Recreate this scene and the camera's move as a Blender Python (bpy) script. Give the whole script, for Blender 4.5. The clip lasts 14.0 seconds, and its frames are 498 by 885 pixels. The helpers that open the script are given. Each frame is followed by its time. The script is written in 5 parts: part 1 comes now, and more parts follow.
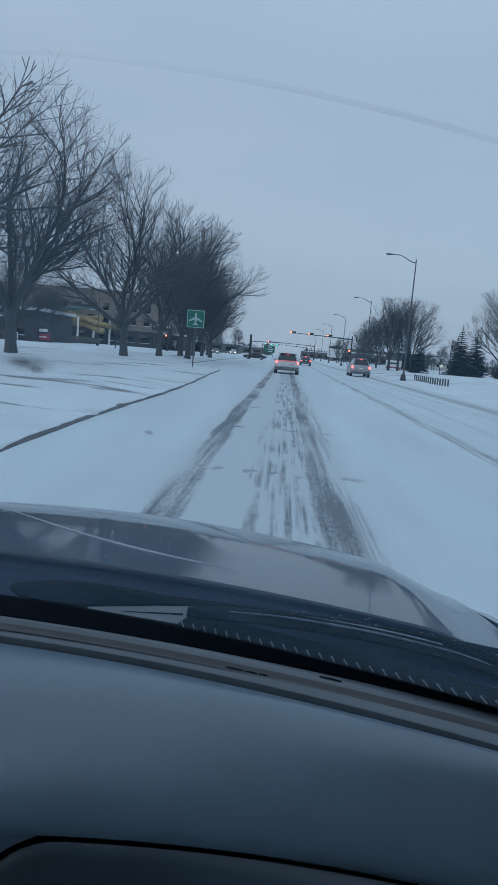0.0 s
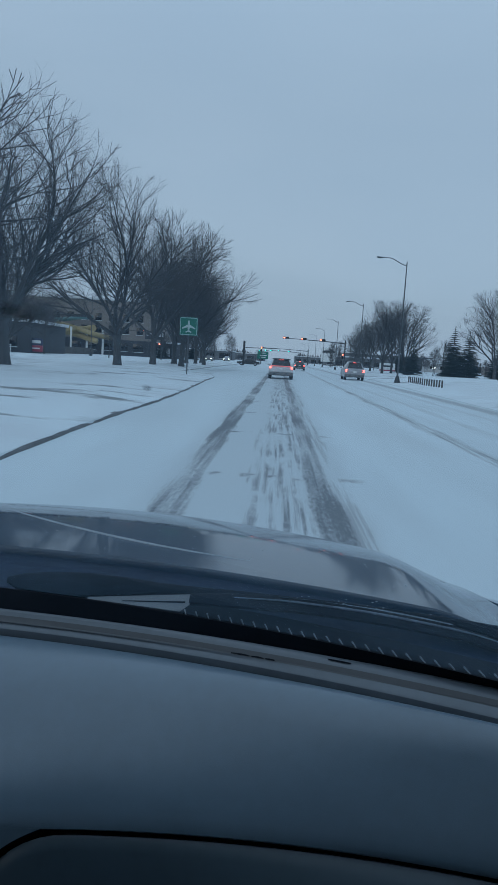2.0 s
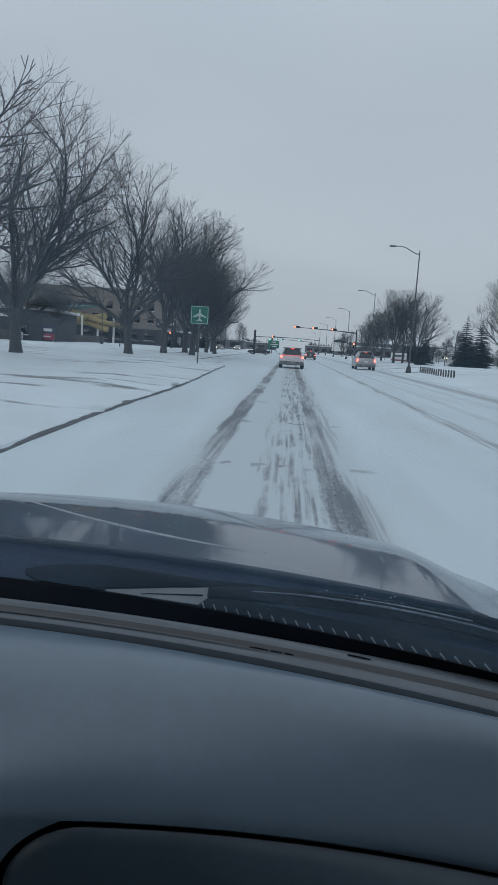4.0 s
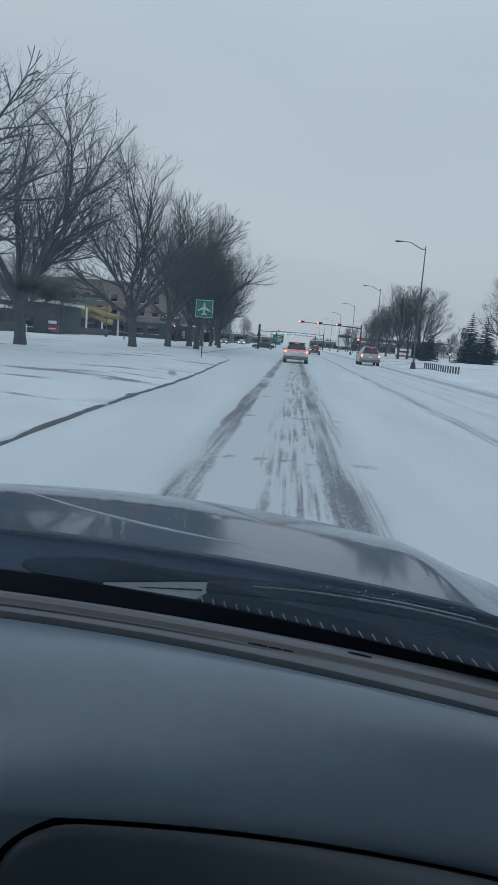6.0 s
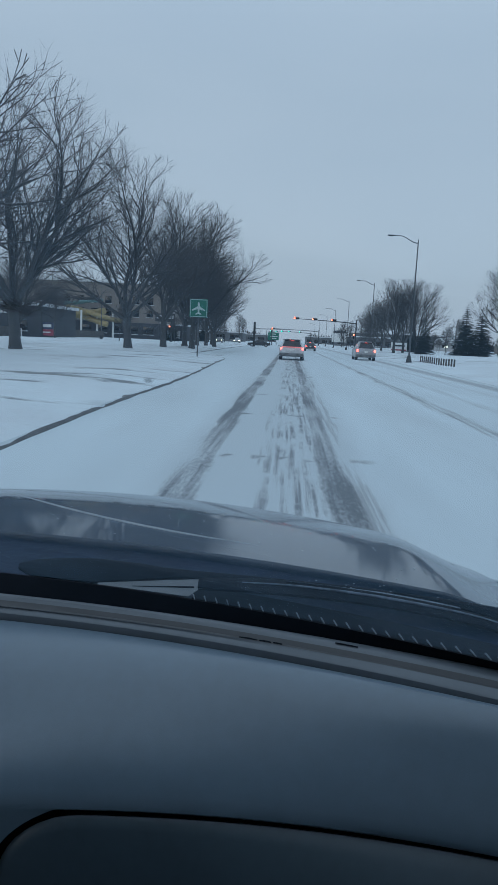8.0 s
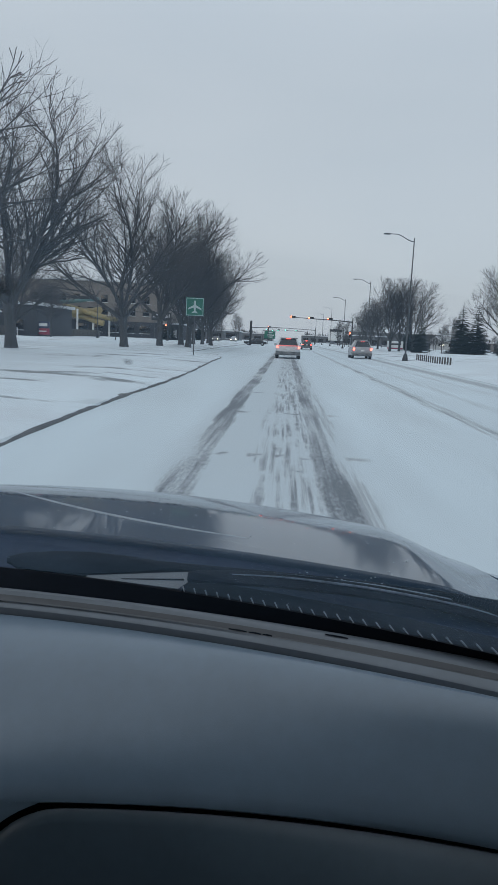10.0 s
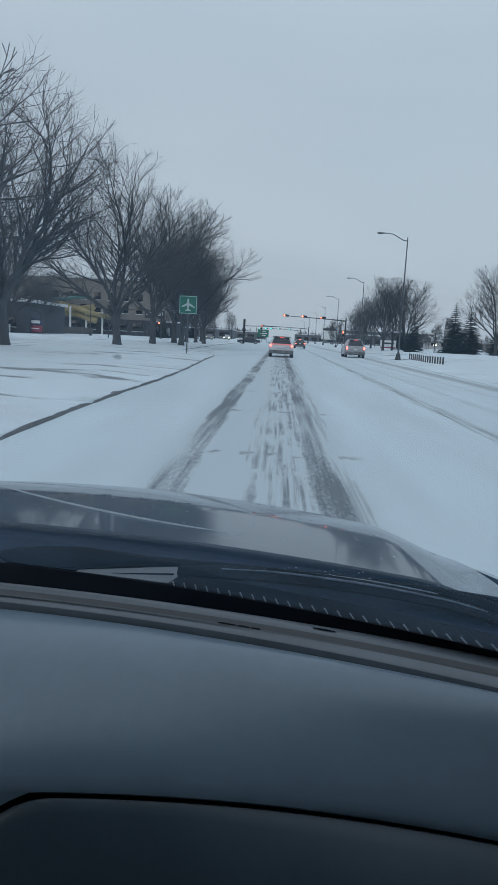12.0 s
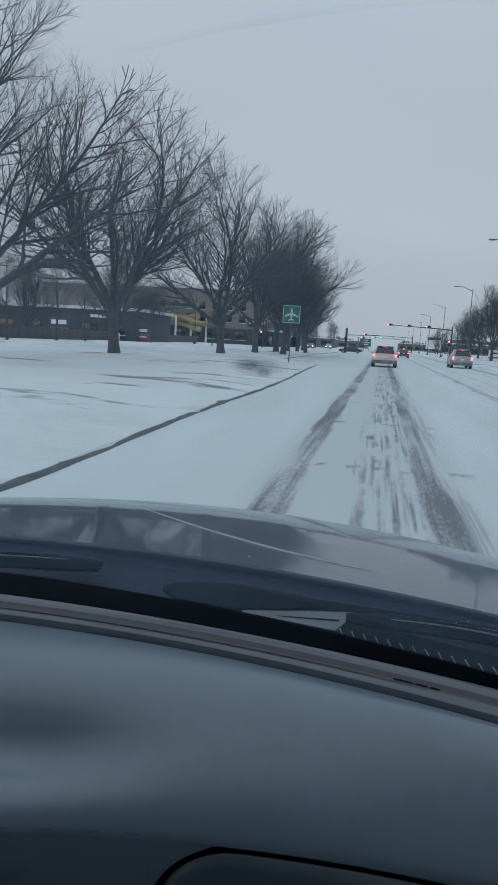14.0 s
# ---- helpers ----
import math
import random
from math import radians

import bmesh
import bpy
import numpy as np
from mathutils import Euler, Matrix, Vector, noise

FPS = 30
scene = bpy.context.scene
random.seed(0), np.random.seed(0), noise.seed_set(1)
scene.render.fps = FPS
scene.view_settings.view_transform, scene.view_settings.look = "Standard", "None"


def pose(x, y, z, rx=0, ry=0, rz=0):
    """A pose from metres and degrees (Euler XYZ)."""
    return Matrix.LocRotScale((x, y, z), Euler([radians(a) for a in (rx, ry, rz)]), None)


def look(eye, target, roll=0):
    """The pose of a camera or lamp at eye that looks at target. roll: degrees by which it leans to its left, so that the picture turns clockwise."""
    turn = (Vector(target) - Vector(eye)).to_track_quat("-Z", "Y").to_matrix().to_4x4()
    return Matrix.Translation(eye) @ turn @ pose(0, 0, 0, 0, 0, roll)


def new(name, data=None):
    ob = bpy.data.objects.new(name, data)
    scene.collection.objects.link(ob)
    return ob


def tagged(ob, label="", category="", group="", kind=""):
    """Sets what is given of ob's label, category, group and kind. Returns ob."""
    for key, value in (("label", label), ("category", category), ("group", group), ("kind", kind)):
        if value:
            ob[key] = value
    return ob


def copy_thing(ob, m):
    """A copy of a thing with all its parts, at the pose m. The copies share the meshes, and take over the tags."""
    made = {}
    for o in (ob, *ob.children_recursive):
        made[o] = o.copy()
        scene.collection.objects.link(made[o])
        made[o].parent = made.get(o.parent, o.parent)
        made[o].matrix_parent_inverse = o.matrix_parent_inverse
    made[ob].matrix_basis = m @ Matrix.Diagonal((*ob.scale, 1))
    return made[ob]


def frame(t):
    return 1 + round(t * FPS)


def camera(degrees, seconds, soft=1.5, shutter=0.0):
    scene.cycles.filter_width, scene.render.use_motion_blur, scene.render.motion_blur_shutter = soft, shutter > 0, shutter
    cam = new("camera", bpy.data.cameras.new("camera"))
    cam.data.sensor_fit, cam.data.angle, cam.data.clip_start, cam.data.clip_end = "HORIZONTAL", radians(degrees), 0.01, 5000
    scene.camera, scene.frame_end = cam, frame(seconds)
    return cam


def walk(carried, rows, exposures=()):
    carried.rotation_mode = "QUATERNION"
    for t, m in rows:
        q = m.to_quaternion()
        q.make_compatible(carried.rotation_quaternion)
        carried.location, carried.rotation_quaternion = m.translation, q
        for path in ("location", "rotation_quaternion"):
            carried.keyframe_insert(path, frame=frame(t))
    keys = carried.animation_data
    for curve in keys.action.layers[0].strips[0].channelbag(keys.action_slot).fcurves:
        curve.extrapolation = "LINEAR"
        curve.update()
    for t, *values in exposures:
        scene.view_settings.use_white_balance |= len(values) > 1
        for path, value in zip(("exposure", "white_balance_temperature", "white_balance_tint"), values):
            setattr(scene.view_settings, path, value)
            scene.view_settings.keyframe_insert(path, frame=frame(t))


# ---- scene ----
cam = camera(40.0, 14.0, soft=1.5)

# seconds, place in the cabin, heading, tilt, lean of the phone held in the passenger seat
ROWS = [
    (0, -0.004, -0.050, 1.551, 2.44, -7.56, 4.84),
    (0.5, 0.005, -0.044, 1.534, 1.80, -6.95, 4.38),
    (1, -0.024, -0.033, 1.536, 2.23, -6.80, 4.42),
    (1.5, 0.002, -0.043, 1.524, 2.05, -6.81, 3.57),
    (2, -0.008, -0.031, 1.512, 2.13, -7.00, 3.43),
    (2.5, 0.000, -0.029, 1.512, 2.39, -7.14, 3.11),
    (3, -0.008, -0.027, 1.514, 2.59, -7.43, 3.13),
    (5.5, -0.025, -0.019, 1.517, 3.16, -8.37, 4.35),
    (6, -0.019, -0.009, 1.512, 3.17, -8.44, 4.27),
    (6.5, -0.000, -0.023, 1.515, 3.25, -8.52, 3.61),
    (7, -0.014, -0.022, 1.516, 3.17, -8.64, 3.33),
    (7.5, 0.000, -0.035, 1.519, 3.08, -8.61, 2.99),
    (8, -0.001, -0.033, 1.519, 3.02, -8.59, 2.71),
    (10.5, 0.010, -0.022, 1.506, 2.64, -8.77, 2.71),
    (11, -0.000, -0.018, 1.506, 2.45, -8.91, 2.84),
    (11.5, 0.008, -0.028, 1.508, 2.35, -8.93, 2.72),
    (12, 0.014, -0.037, 1.506, 2.13, -8.78, 2.93),
    (12.5, 0.043, -0.063, 1.503, 1.65, -8.54, 2.68),
    (13, 0.046, -0.065, 1.500, 1.13, -8.32, 2.47),
    (13.5, -0.066, 0.008, 1.516, 5.19, -8.07, 4.02),
    (14, -0.093, -0.025, 1.547, 10.47, -8.51, 3.19),
]


def phone(x, y, z, yaw, tilt, lean):
    a, b = radians(yaw), radians(tilt)
    way = Vector((-math.sin(a) * math.cos(b), math.cos(a) * math.cos(b), math.sin(b)))
    eye = Vector((x, y, z))
    return look(eye, eye + way, lean)


walk(cam, [(t, phone(*row)) for t, *row in ROWS],
     exposures=[
         (0.0, -0.05, 5550, 5), (0.5, -0.2, 5400, 2), (1.0, -0.25, 5400, 2), (1.5, -0.2, 5350, 1), (2.0, -0.15, 5400, 2),
         (3.0, -0.05, 6000, 6), (5.5, 0.15, 6550, 10), (6.5, 0.1, 6100, 6), (7.5, 0.0, 5700, 4), (8.0, 0.0, 5700, 4), (10.5, 0.25, 6650, 10),
         (11.5, 0.22, 6300, 8), (12.5, 0.05, 6150, 6), (14.0, 0.1, 6400, 7),

     ])

# ---- world and light: a white overcast winter dusk ----
SUN_HEIGHT, SUN_TURN = radians(14), radians(215)
world = bpy.data.worlds.new("overcast_sky")
scene.world = world
world.use_nodes = True
wn, wl = world.node_tree.nodes, world.node_tree.links
wn.clear()
sky = wn.new("ShaderNodeTexSky")
sky.sky_type = "NISHITA"
sky.sun_disc = False
sky.sun_elevation, sky.sun_rotation = SUN_HEIGHT, SUN_TURN
sky.air_density, sky.dust_density = 1.0, 4.0
grey = wn.new("ShaderNodeMix")
grey.data_type = "RGBA"
grey.inputs["Factor"].default_value = 0.9
cloud_coord = wn.new("ShaderNodeTexCoord")
cloud_map = wn.new("ShaderNodeMapping")
cloud_map.inputs["Scale"].default_value = (1.0, 1.0, 3.2)
cloud = wn.new("ShaderNodeTexNoise")
cloud.inputs["Scale"].default_value = 1.6
cloud.inputs["Detail"].default_value = 4
cloud_ramp = wn.new("ShaderNodeValToRGB")
cloud_ramp.color_ramp.elements[0].position = 0.25
cloud_ramp.color_ramp.elements[0].color = (4.20, 4.75, 5.40, 1)
cloud_ramp.color_ramp.elements[1].position = 0.75
cloud_ramp.color_ramp.elements[1].color = (4.85, 5.3, 5.86, 1)
wl.new(cloud_coord.outputs["Generated"], cloud_map.inputs["Vector"])
wl.new(cloud_map.outputs["Vector"], cloud.inputs["Vector"])
wl.new(cloud.outputs["Fac"], cloud_ramp.inputs["Fac"])
wl.new(sky.outputs["Color"], grey.inputs["A"])
wl.new(cloud_ramp.outputs["Color"], grey.inputs["B"])
# an overcast sky is some three times brighter overhead than at the horizon
rise_xyz = wn.new("ShaderNodeSeparateXYZ")
wl.new(cloud_coord.outputs["Generated"], rise_xyz.inputs["Vector"])
rise = wn.new("ShaderNodeMapRange")
rise.interpolation_type = "SMOOTHSTEP"
rise.inputs["From Min"].default_value, rise.inputs["From Max"].default_value = 0.28, 1.0
rise.inputs["To Min"].default_value, rise.inputs["To Max"].default_value = 1.0, 1.8
wl.new(rise_xyz.outputs["Z"], rise.inputs["Value"])
lift = wn.new("ShaderNodeVectorMath")
lift.operation = "SCALE"
wl.new(grey.outputs["Result"], lift.inputs[0])
wl.new(rise.outputs["Result"], lift.inputs["Scale"])
back = wn.new("ShaderNodeBackground")
back.inputs["Strength"].default_value = 0.1
wl.new(lift.outputs["Vector"], back.inputs["Color"])
wo = wn.new("ShaderNodeOutputWorld")
wl.new(back.outputs["Background"], wo.inputs["Surface"])
sun_data = bpy.data.lights.new("sun", "SUN")
sun_data.energy, sun_data.angle, sun_data.color = 0.15, radians(40), (1.0, 0.95, 0.9)
sun = new("sun", sun_data)
sun.matrix_world = look((0, 0, 60), (0 - 60 * math.sin(SUN_TURN) * math.cos(SUN_HEIGHT), 0 - 60 * math.cos(SUN_TURN) * math.cos(SUN_HEIGHT), 60 - 60 * math.sin(SUN_HEIGHT)))


# ---- materials ----
def material(name, colour, rough=0.6, metal=0.0, vary=0.0, scale=5.0, bump=0.0, bump_scale=40.0, second=None, coat=0.0, stretch=(1, 1, 1), spec=0.5, each=0.0):
    m = bpy.data.materials.new(name)
    m.use_nodes = True
    n, l = m.node_tree.nodes, m.node_tree.links
    p = n["Principled BSDF"]
    p.inputs["Base Color"].default_value = (*colour, 1)
    p.inputs["Roughness"].default_value = rough
    p.inputs["Metallic"].default_value = metal
    p.inputs["Coat Weight"].default_value = coat
    p.inputs["Coat Roughness"].default_value = 0.05
    p.inputs["Specular IOR Level"].default_value = spec
    if vary or bump:
        co = n.new("ShaderNodeTexCoord")
        mp = n.new("ShaderNodeMapping")
        mp.inputs["Scale"].default_value = stretch
        l.new(co.outputs["Object"], mp.inputs["Vector"])
    if vary:
        other = second or tuple(c * (1 - vary) for c in colour)
        big, small = n.new("ShaderNodeTexNoise"), n.new("ShaderNodeTexNoise")
        big.inputs["Scale"].default_value, small.inputs["Scale"].default_value = scale, scale * 9
        big.inputs["Detail"].default_value, small.inputs["Detail"].default_value = 5, 3
        add = n.new("ShaderNodeMath")
        add.operation = "MULTIPLY_ADD"
        add.inputs[1].default_value = 0.65
        half = n.new("ShaderNodeMath")
        half.operation = "MULTIPLY"
        half.inputs[1].default_value = 0.35
        ramp = n.new("ShaderNodeValToRGB")
        ramp.color_ramp.elements[0].position, ramp.color_ramp.elements[1].position = 0.36, 0.64
        ramp.color_ramp.elements[0].color, ramp.color_ramp.elements[1].color = (*colour, 1), (*other, 1)
        l.new(mp.outputs["Vector"], big.inputs["Vector"])
        l.new(mp.outputs["Vector"], small.inputs["Vector"])
        l.new(small.outputs["Fac"], half.inputs[0])
        l.new(big.outputs["Fac"], add.inputs[0])
        l.new(half.outputs["Value"], add.inputs[2])
        l.new(add.outputs["Value"], ramp.inputs["Fac"])
        l.new(ramp.outputs["Color"], p.inputs["Base Color"])
    if bump:
        bn, b = n.new("ShaderNodeTexNoise"), n.new("ShaderNodeBump")
        bn.inputs["Scale"].default_value, bn.inputs["Detail"].default_value = bump_scale, 4
        b.inputs["Strength"].default_value, b.inputs["Distance"].default_value = bump, 0.4 / bump_scale
        l.new(mp.outputs["Vector"], bn.inputs["Vector"])
        l.new(bn.outputs["Fac"], b.inputs["Height"])
        l.new(b.outputs["Normal"], p.inputs["Normal"])
    return m


def glowing(name, colour, strength):
    m = material(name, colour, 0.3)
    p = m.node_tree.nodes["Principled BSDF"]
    p.inputs["Emission Color"].default_value = (*colour, 1)
    p.inputs["Emission Strength"].default_value = strength
    return m


def pane_glass(name, tint=(1, 1, 1), gloss=1.0, film=0.0):
    """Clear glass with a faint gloss; film: share of a thin blue film standing in for haze."""
    m = bpy.data.materials.new(name)
    m.use_nodes = True
    n, l = m.node_tree.nodes, m.node_tree.links
    n.clear()
    out, mix, clear, shine, fr, mul = (n.new("ShaderNode" + k) for k in ("OutputMaterial", "MixShader", "BsdfTransparent", "BsdfGlossy", "Fresnel", "Math"))
    clear.inputs["Color"].default_value = (*tint, 1)
    shine.inputs["Roughness"].default_value = 0.02
    fr.inputs["IOR"].default_value = 1.3
    mul.operation = "MULTIPLY"
    mul.inputs[1].default_value = gloss
    l.new(fr.outputs["Fac"], mul.inputs[0])
    l.new(mul.outputs["Value"], mix.inputs["Fac"])
    l.new(clear.outputs["BSDF"], mix.inputs[1])
    l.new(shine.outputs["BSDF"], mix.inputs[2])
    top = mix
    if film:
        # blue haze put into the glass, lifting the darks seen through it
        top, veil = n.new("ShaderNodeMixShader"), n.new("ShaderNodeBsdfTranslucent")
        veil.inputs["Color"].default_value = (0.46, 0.72, 1.0, 1)
        co, patchy, rng_node = n.new("ShaderNodeTexCoord"), n.new("ShaderNodeTexNoise"), n.new("ShaderNodeMapRange")
        patchy.inputs["Scale"].default_value, patchy.inputs["Detail"].default_value = 9.0, 3
        rng_node.inputs["From Min"].default_value, rng_node.inputs["From Max"].default_value = 0.3, 0.75
        rng_node.inputs["To Min"].default_value, rng_node.inputs["To Max"].default_value = film * 0.8, film * 1.3
        l.new(co.outputs["Object"], patchy.inputs["Vector"])
        l.new(patchy.outputs["Fac"], rng_node.inputs["Value"])
        l.new(rng_node.outputs["Result"], top.inputs["Fac"])
        l.new(mix.outputs["Shader"], top.inputs[1])
        l.new(veil.outputs["BSDF"], top.inputs[2])
    l.new(top.outputs["Shader"], out.inputs["Surface"])
    return m


def smear(name, colour, cover):
    """A thin uneven film of dirt, thickest in its middle, that lets light through."""
    m = bpy.data.materials.new(name)
    m.use_nodes = True
    n, l = m.node_tree.nodes, m.node_tree.links
    n.clear()
    out, mix, clear, dull = (n.new("ShaderNode" + k) for k in ("OutputMaterial", "MixShader", "BsdfTransparent", "BsdfDiffuse"))
    dull.inputs["Color"].default_value = (*colour, 1)
    co, mp, ball, ns = (n.new("ShaderNode" + k) for k in ("TexCoord", "Mapping", "TexGradient", "TexNoise"))
    ball.gradient_type = "SPHERICAL"
    mp.inputs["Location"].default_value, mp.inputs["Scale"].default_value = (-1.0, -0.707, -0.707), (2.0, 1.414, 1.414)
    ns.inputs["Scale"].default_value, ns.inputs["Detail"].default_value = 5.0, 4
    l.new(co.outputs["Generated"], mp.inputs["Vector"])
    l.new(mp.outputs["Vector"], ball.inputs["Vector"])
    l.new(co.outputs["Generated"], ns.inputs["Vector"])
    thick = chain(n, l, "MULTIPLY", ball.outputs["Fac"], chain(n, l, "MULTIPLY", ns.outputs["Fac"], 2.0 * cover), clamp=True)
    l.new(thick, mix.inputs["Fac"])
    l.new(clear.outputs["BSDF"], mix.inputs[1])
    l.new(dull.outputs["BSDF"], mix.inputs[2])
    l.new(mix.outputs["Shader"], out.inputs["Surface"])
    return m


def chain(n, l, op, a, b=None, c=None, clamp=False):
    """One math node; a, b and c are sockets or numbers."""
    k = n.new("ShaderNodeMath")
    k.operation, k.use_clamp = op, clamp
    for i, v in enumerate((a, b, c)):
        if v is None:
            continue
        if isinstance(v, (int, float)):
            k.inputs[i].default_value = v
        else:
            l.new(v, k.inputs[i])
    return k.outputs["Value"]


def road_material():
    """Packed snow over wet asphalt, rubbed bare in the wheel tracks."""
    m = bpy.data.materials.new("snowy_asphalt")
    m.use_nodes = True
    n, l = m.node_tree.nodes, m.node_tree.links
    p = n["Principled BSDF"]
    co = n.new("ShaderNodeTexCoord")
    xyz = n.new("ShaderNodeSeparateXYZ")
    l.new(co.outputs["Object"], xyz.inputs["Vector"])
    X, Y = xyz.outputs["X"], xyz.outputs["Y"]

    def tex(scale, stretch, detail=4, rough=0.55):
        mp, t = n.new("ShaderNodeMapping"), n.new("ShaderNodeTexNoise")
        mp.inputs["Scale"].default_value = stretch
        t.inputs["Scale"].default_value, t.inputs["Detail"].default_value, t.inputs["Roughness"].default_value = scale, detail, rough
        l.new(co.outputs["Object"], mp.inputs["Vector"])
        l.new(mp.outputs["Vector"], t.inputs["Vector"])
        return t.outputs["Fac"]

    streak = tex(1.0, (13.0, 0.26, 1), 6, 0.6)          # drawn out along the road
    ragged = tex(1.0, (3.4, 0.55, 1), 6, 0.6)
    patch = tex(1.0, (0.9, 0.16, 1), 3)
    wander = tex(1.0, (0.01, 0.09, 1), 2)
    bx = chain(n, l, "MULTIPLY_ADD", wander, 0.24, X)
    bx = chain(n, l, "ADD", bx, -0.12)

    def track(centre, half, soft, weight, rag=0.35):
        d = chain(n, l, "ABSOLUTE", chain(n, l, "SUBTRACT", bx, centre))
        d = chain(n, l, "MULTIPLY_ADD", chain(n, l, "SUBTRACT", ragged, 0.5), rag, d)
        k = n.new("ShaderNodeMapRange")
        k.interpolation_type = "SMOOTHSTEP"
        l.new(d, k.inputs["Value"])
        k.inputs["From Min"].default_value, k.inputs["From Max"].default_value = half + soft, half - soft * 0.4
        return chain(n, l, "MULTIPLY", k.outputs["Result"], weight)

    tracks = [track(-1.06, 0.17, 0.12, 1.0, 0.22), track(0.58, 0.15, 0.13, 1.0, 0.26)]
    middle = track(0.20, 0.44, 0.28, 1.0, 0.6)
    cut = n.new("ShaderNodeMapRange")
    l.new(streak, cut.inputs["Value"])
    cut.inputs["From Min"].default_value, cut.inputs["From Max"].default_value = 0.38, 0.60
    cut2 = n.new("ShaderNodeMapRange")
    l.new(tex(1.0, (1.8, 0.42, 1), 7, 0.7), cut2.inputs["Value"])
    cut2.inputs["From Min"].default_value, cut2.inputs["From Max"].default_value = 0.36, 0.54
    middle = chain(n, l, "MULTIPLY", chain(n, l, "MULTIPLY", middle, cut.outputs["Result"]), chain(n, l, "MULTIPLY", cut2.outputs["Result"], 0.75))
    far_lanes = [track(3.85, 0.12, 0.2, 0.66, 0.5), track(5.3, 0.1, 0.22, 0.35, 0.5), track(6.9, 0.12, 0.25, 0.32, 0.5), track(-6.5, 0.5, 0.6, 0.3, 1.6)]
    tread = chain(n, l, "MULTIPLY", track(0.80, 0.10, 0.10, 0.5, 0.3), cut.outputs["Result"])
    # pavement joints show through across the lane
    cell = chain(n, l, "FRACT", chain(n, l, "MULTIPLY_ADD", patch, 0.06, chain(n, l, "MULTIPLY", Y, 1 / 5.2)))
    joint = n.new("ShaderNodeMapRange")
    l.new(chain(n, l, "ABSOLUTE", chain(n, l, "SUBTRACT", cell, 0.72)), joint.inputs["Value"])
    joint.inputs["From Min"].default_value, joint.inputs["From Max"].default_value = 0.05, 0.012
    sparse = n.new("ShaderNodeMapRange")
    l.new(tex(1.0, (3.5, 1.2, 1), 4), sparse.inputs["Value"])
    sparse.inputs["From Min"].default_value, sparse.inputs["From Max"].default_value = 0.44, 0.6
    joints = chain(n, l, "MULTIPLY", chain(n, l, "MULTIPLY", joint.outputs["Result"], sparse.outputs["Result"]), track(-0.1, 1.1, 0.4, 0.75, 0.4))
    dark = chain(n, l, "MAXIMUM", chain(n, l, "MAXIMUM", middle, joints), tread)
    speck = tex(1.0, (26.0, 7.0, 1), 5, 0.7)
    for k in tracks:
        thin = n.new("ShaderNodeMapRange")
        l.new(patch, thin.inputs["Value"])
        thin.inputs["From Min"].default_value, thin.inputs["From Max"].default_value = 0.32, 0.60
        thin.inputs["To Min"].default_value = 0.42
        rough_edge = chain(n, l, "MULTIPLY_ADD", chain(n, l, "SUBTRACT", speck, 0.5), 0.9, chain(n, l, "MULTIPLY", k, thin.outputs["Result"]))
        rough_edge = chain(n, l, "MULTIPLY_ADD", chain(n, l, "SUBTRACT", streak, 0.5), 0.9, rough_edge)
        worn = n.new("ShaderNodeMapRange")
        l.new(rough_edge, worn.inputs["Value"])
        worn.inputs["From Min"].default_value, worn.inputs["From Max"].default_value = 0.24, 0.95
        dark = chain(n, l, "MAXIMUM", dark, chain(n, l, "MULTIPLY", worn.outputs["Result"], 0.84))
    for k in far_lanes:
        dark = chain(n, l, "MAXIMUM", dark, chain(n, l, "MULTIPLY", k, cut.outputs["Result"]))
    dark = chain(n, l, "MAXIMUM", dark, track(8.25, 0.3, 0.5, 0.45, 0.8))   # salted strip by the kerb
    drift = n.new("ShaderNodeMapRange")
    l.new(tex(1.0, (0.8, 0.10, 1), 5), drift.inputs["Value"])
    drift.inputs["From Min"].default_value, drift.inputs["From Max"].default_value = 0.35, 0.7
    drift.inputs["To Max"].default_value = 0.14
    dark = chain(n, l, "MAXIMUM", dark, drift.outputs["Result"])
    slush = track(-0.2, 1.15, 0.5, 0.19, 0.6)   # driven snow is a little greyer
    spots = n.new("ShaderNodeMapRange")
    l.new(tex(1.0, (0.5, 0.22, 1), 5, 0.65), spots.inputs["Value"])
    spots.inputs["From Min"].default_value, spots.inputs["From Max"].default_value = 0.6, 0.8
    dark = chain(n, l, "MAXIMUM", dark, chain(n, l, "MULTIPLY", spots.outputs["Result"], 0.3))
    dark = chain(n, l, "MAXIMUM", dark, slush, clamp=True)
    ramp = n.new("ShaderNodeValToRGB")
    e = ramp.color_ramp.elements
    e[0].position, e[0].color = 0.0, (0.575, 0.65, 0.69, 1)
    e[1].position, e[1].color = 1.0, (0.045, 0.055, 0.070, 1)
    mid = e.new(0.4)
    mid.color = (0.38, 0.41, 0.43, 1)
    l.new(dark, ramp.inputs["Fac"])
    l.new(ramp.outputs["Color"], p.inputs["Base Color"])
    l.new(chain(n, l, "MULTIPLY_ADD", dark, -0.25, 0.85), p.inputs["Roughness"])
    p.inputs["Specular IOR Level"].default_value = 0.25
    height = chain(n, l, "MULTIPLY_ADD", dark, -0.6, chain(n, l, "MULTIPLY", ragged, 0.5))
    b = n.new("ShaderNodeBump")
    b.inputs["Strength"].default_value, b.inputs["Distance"].default_value = 0.5, 0.03
    l.new(height, b.inputs["Height"])
    l.new(b.outputs["Normal"], p.inputs["Normal"])
    return m


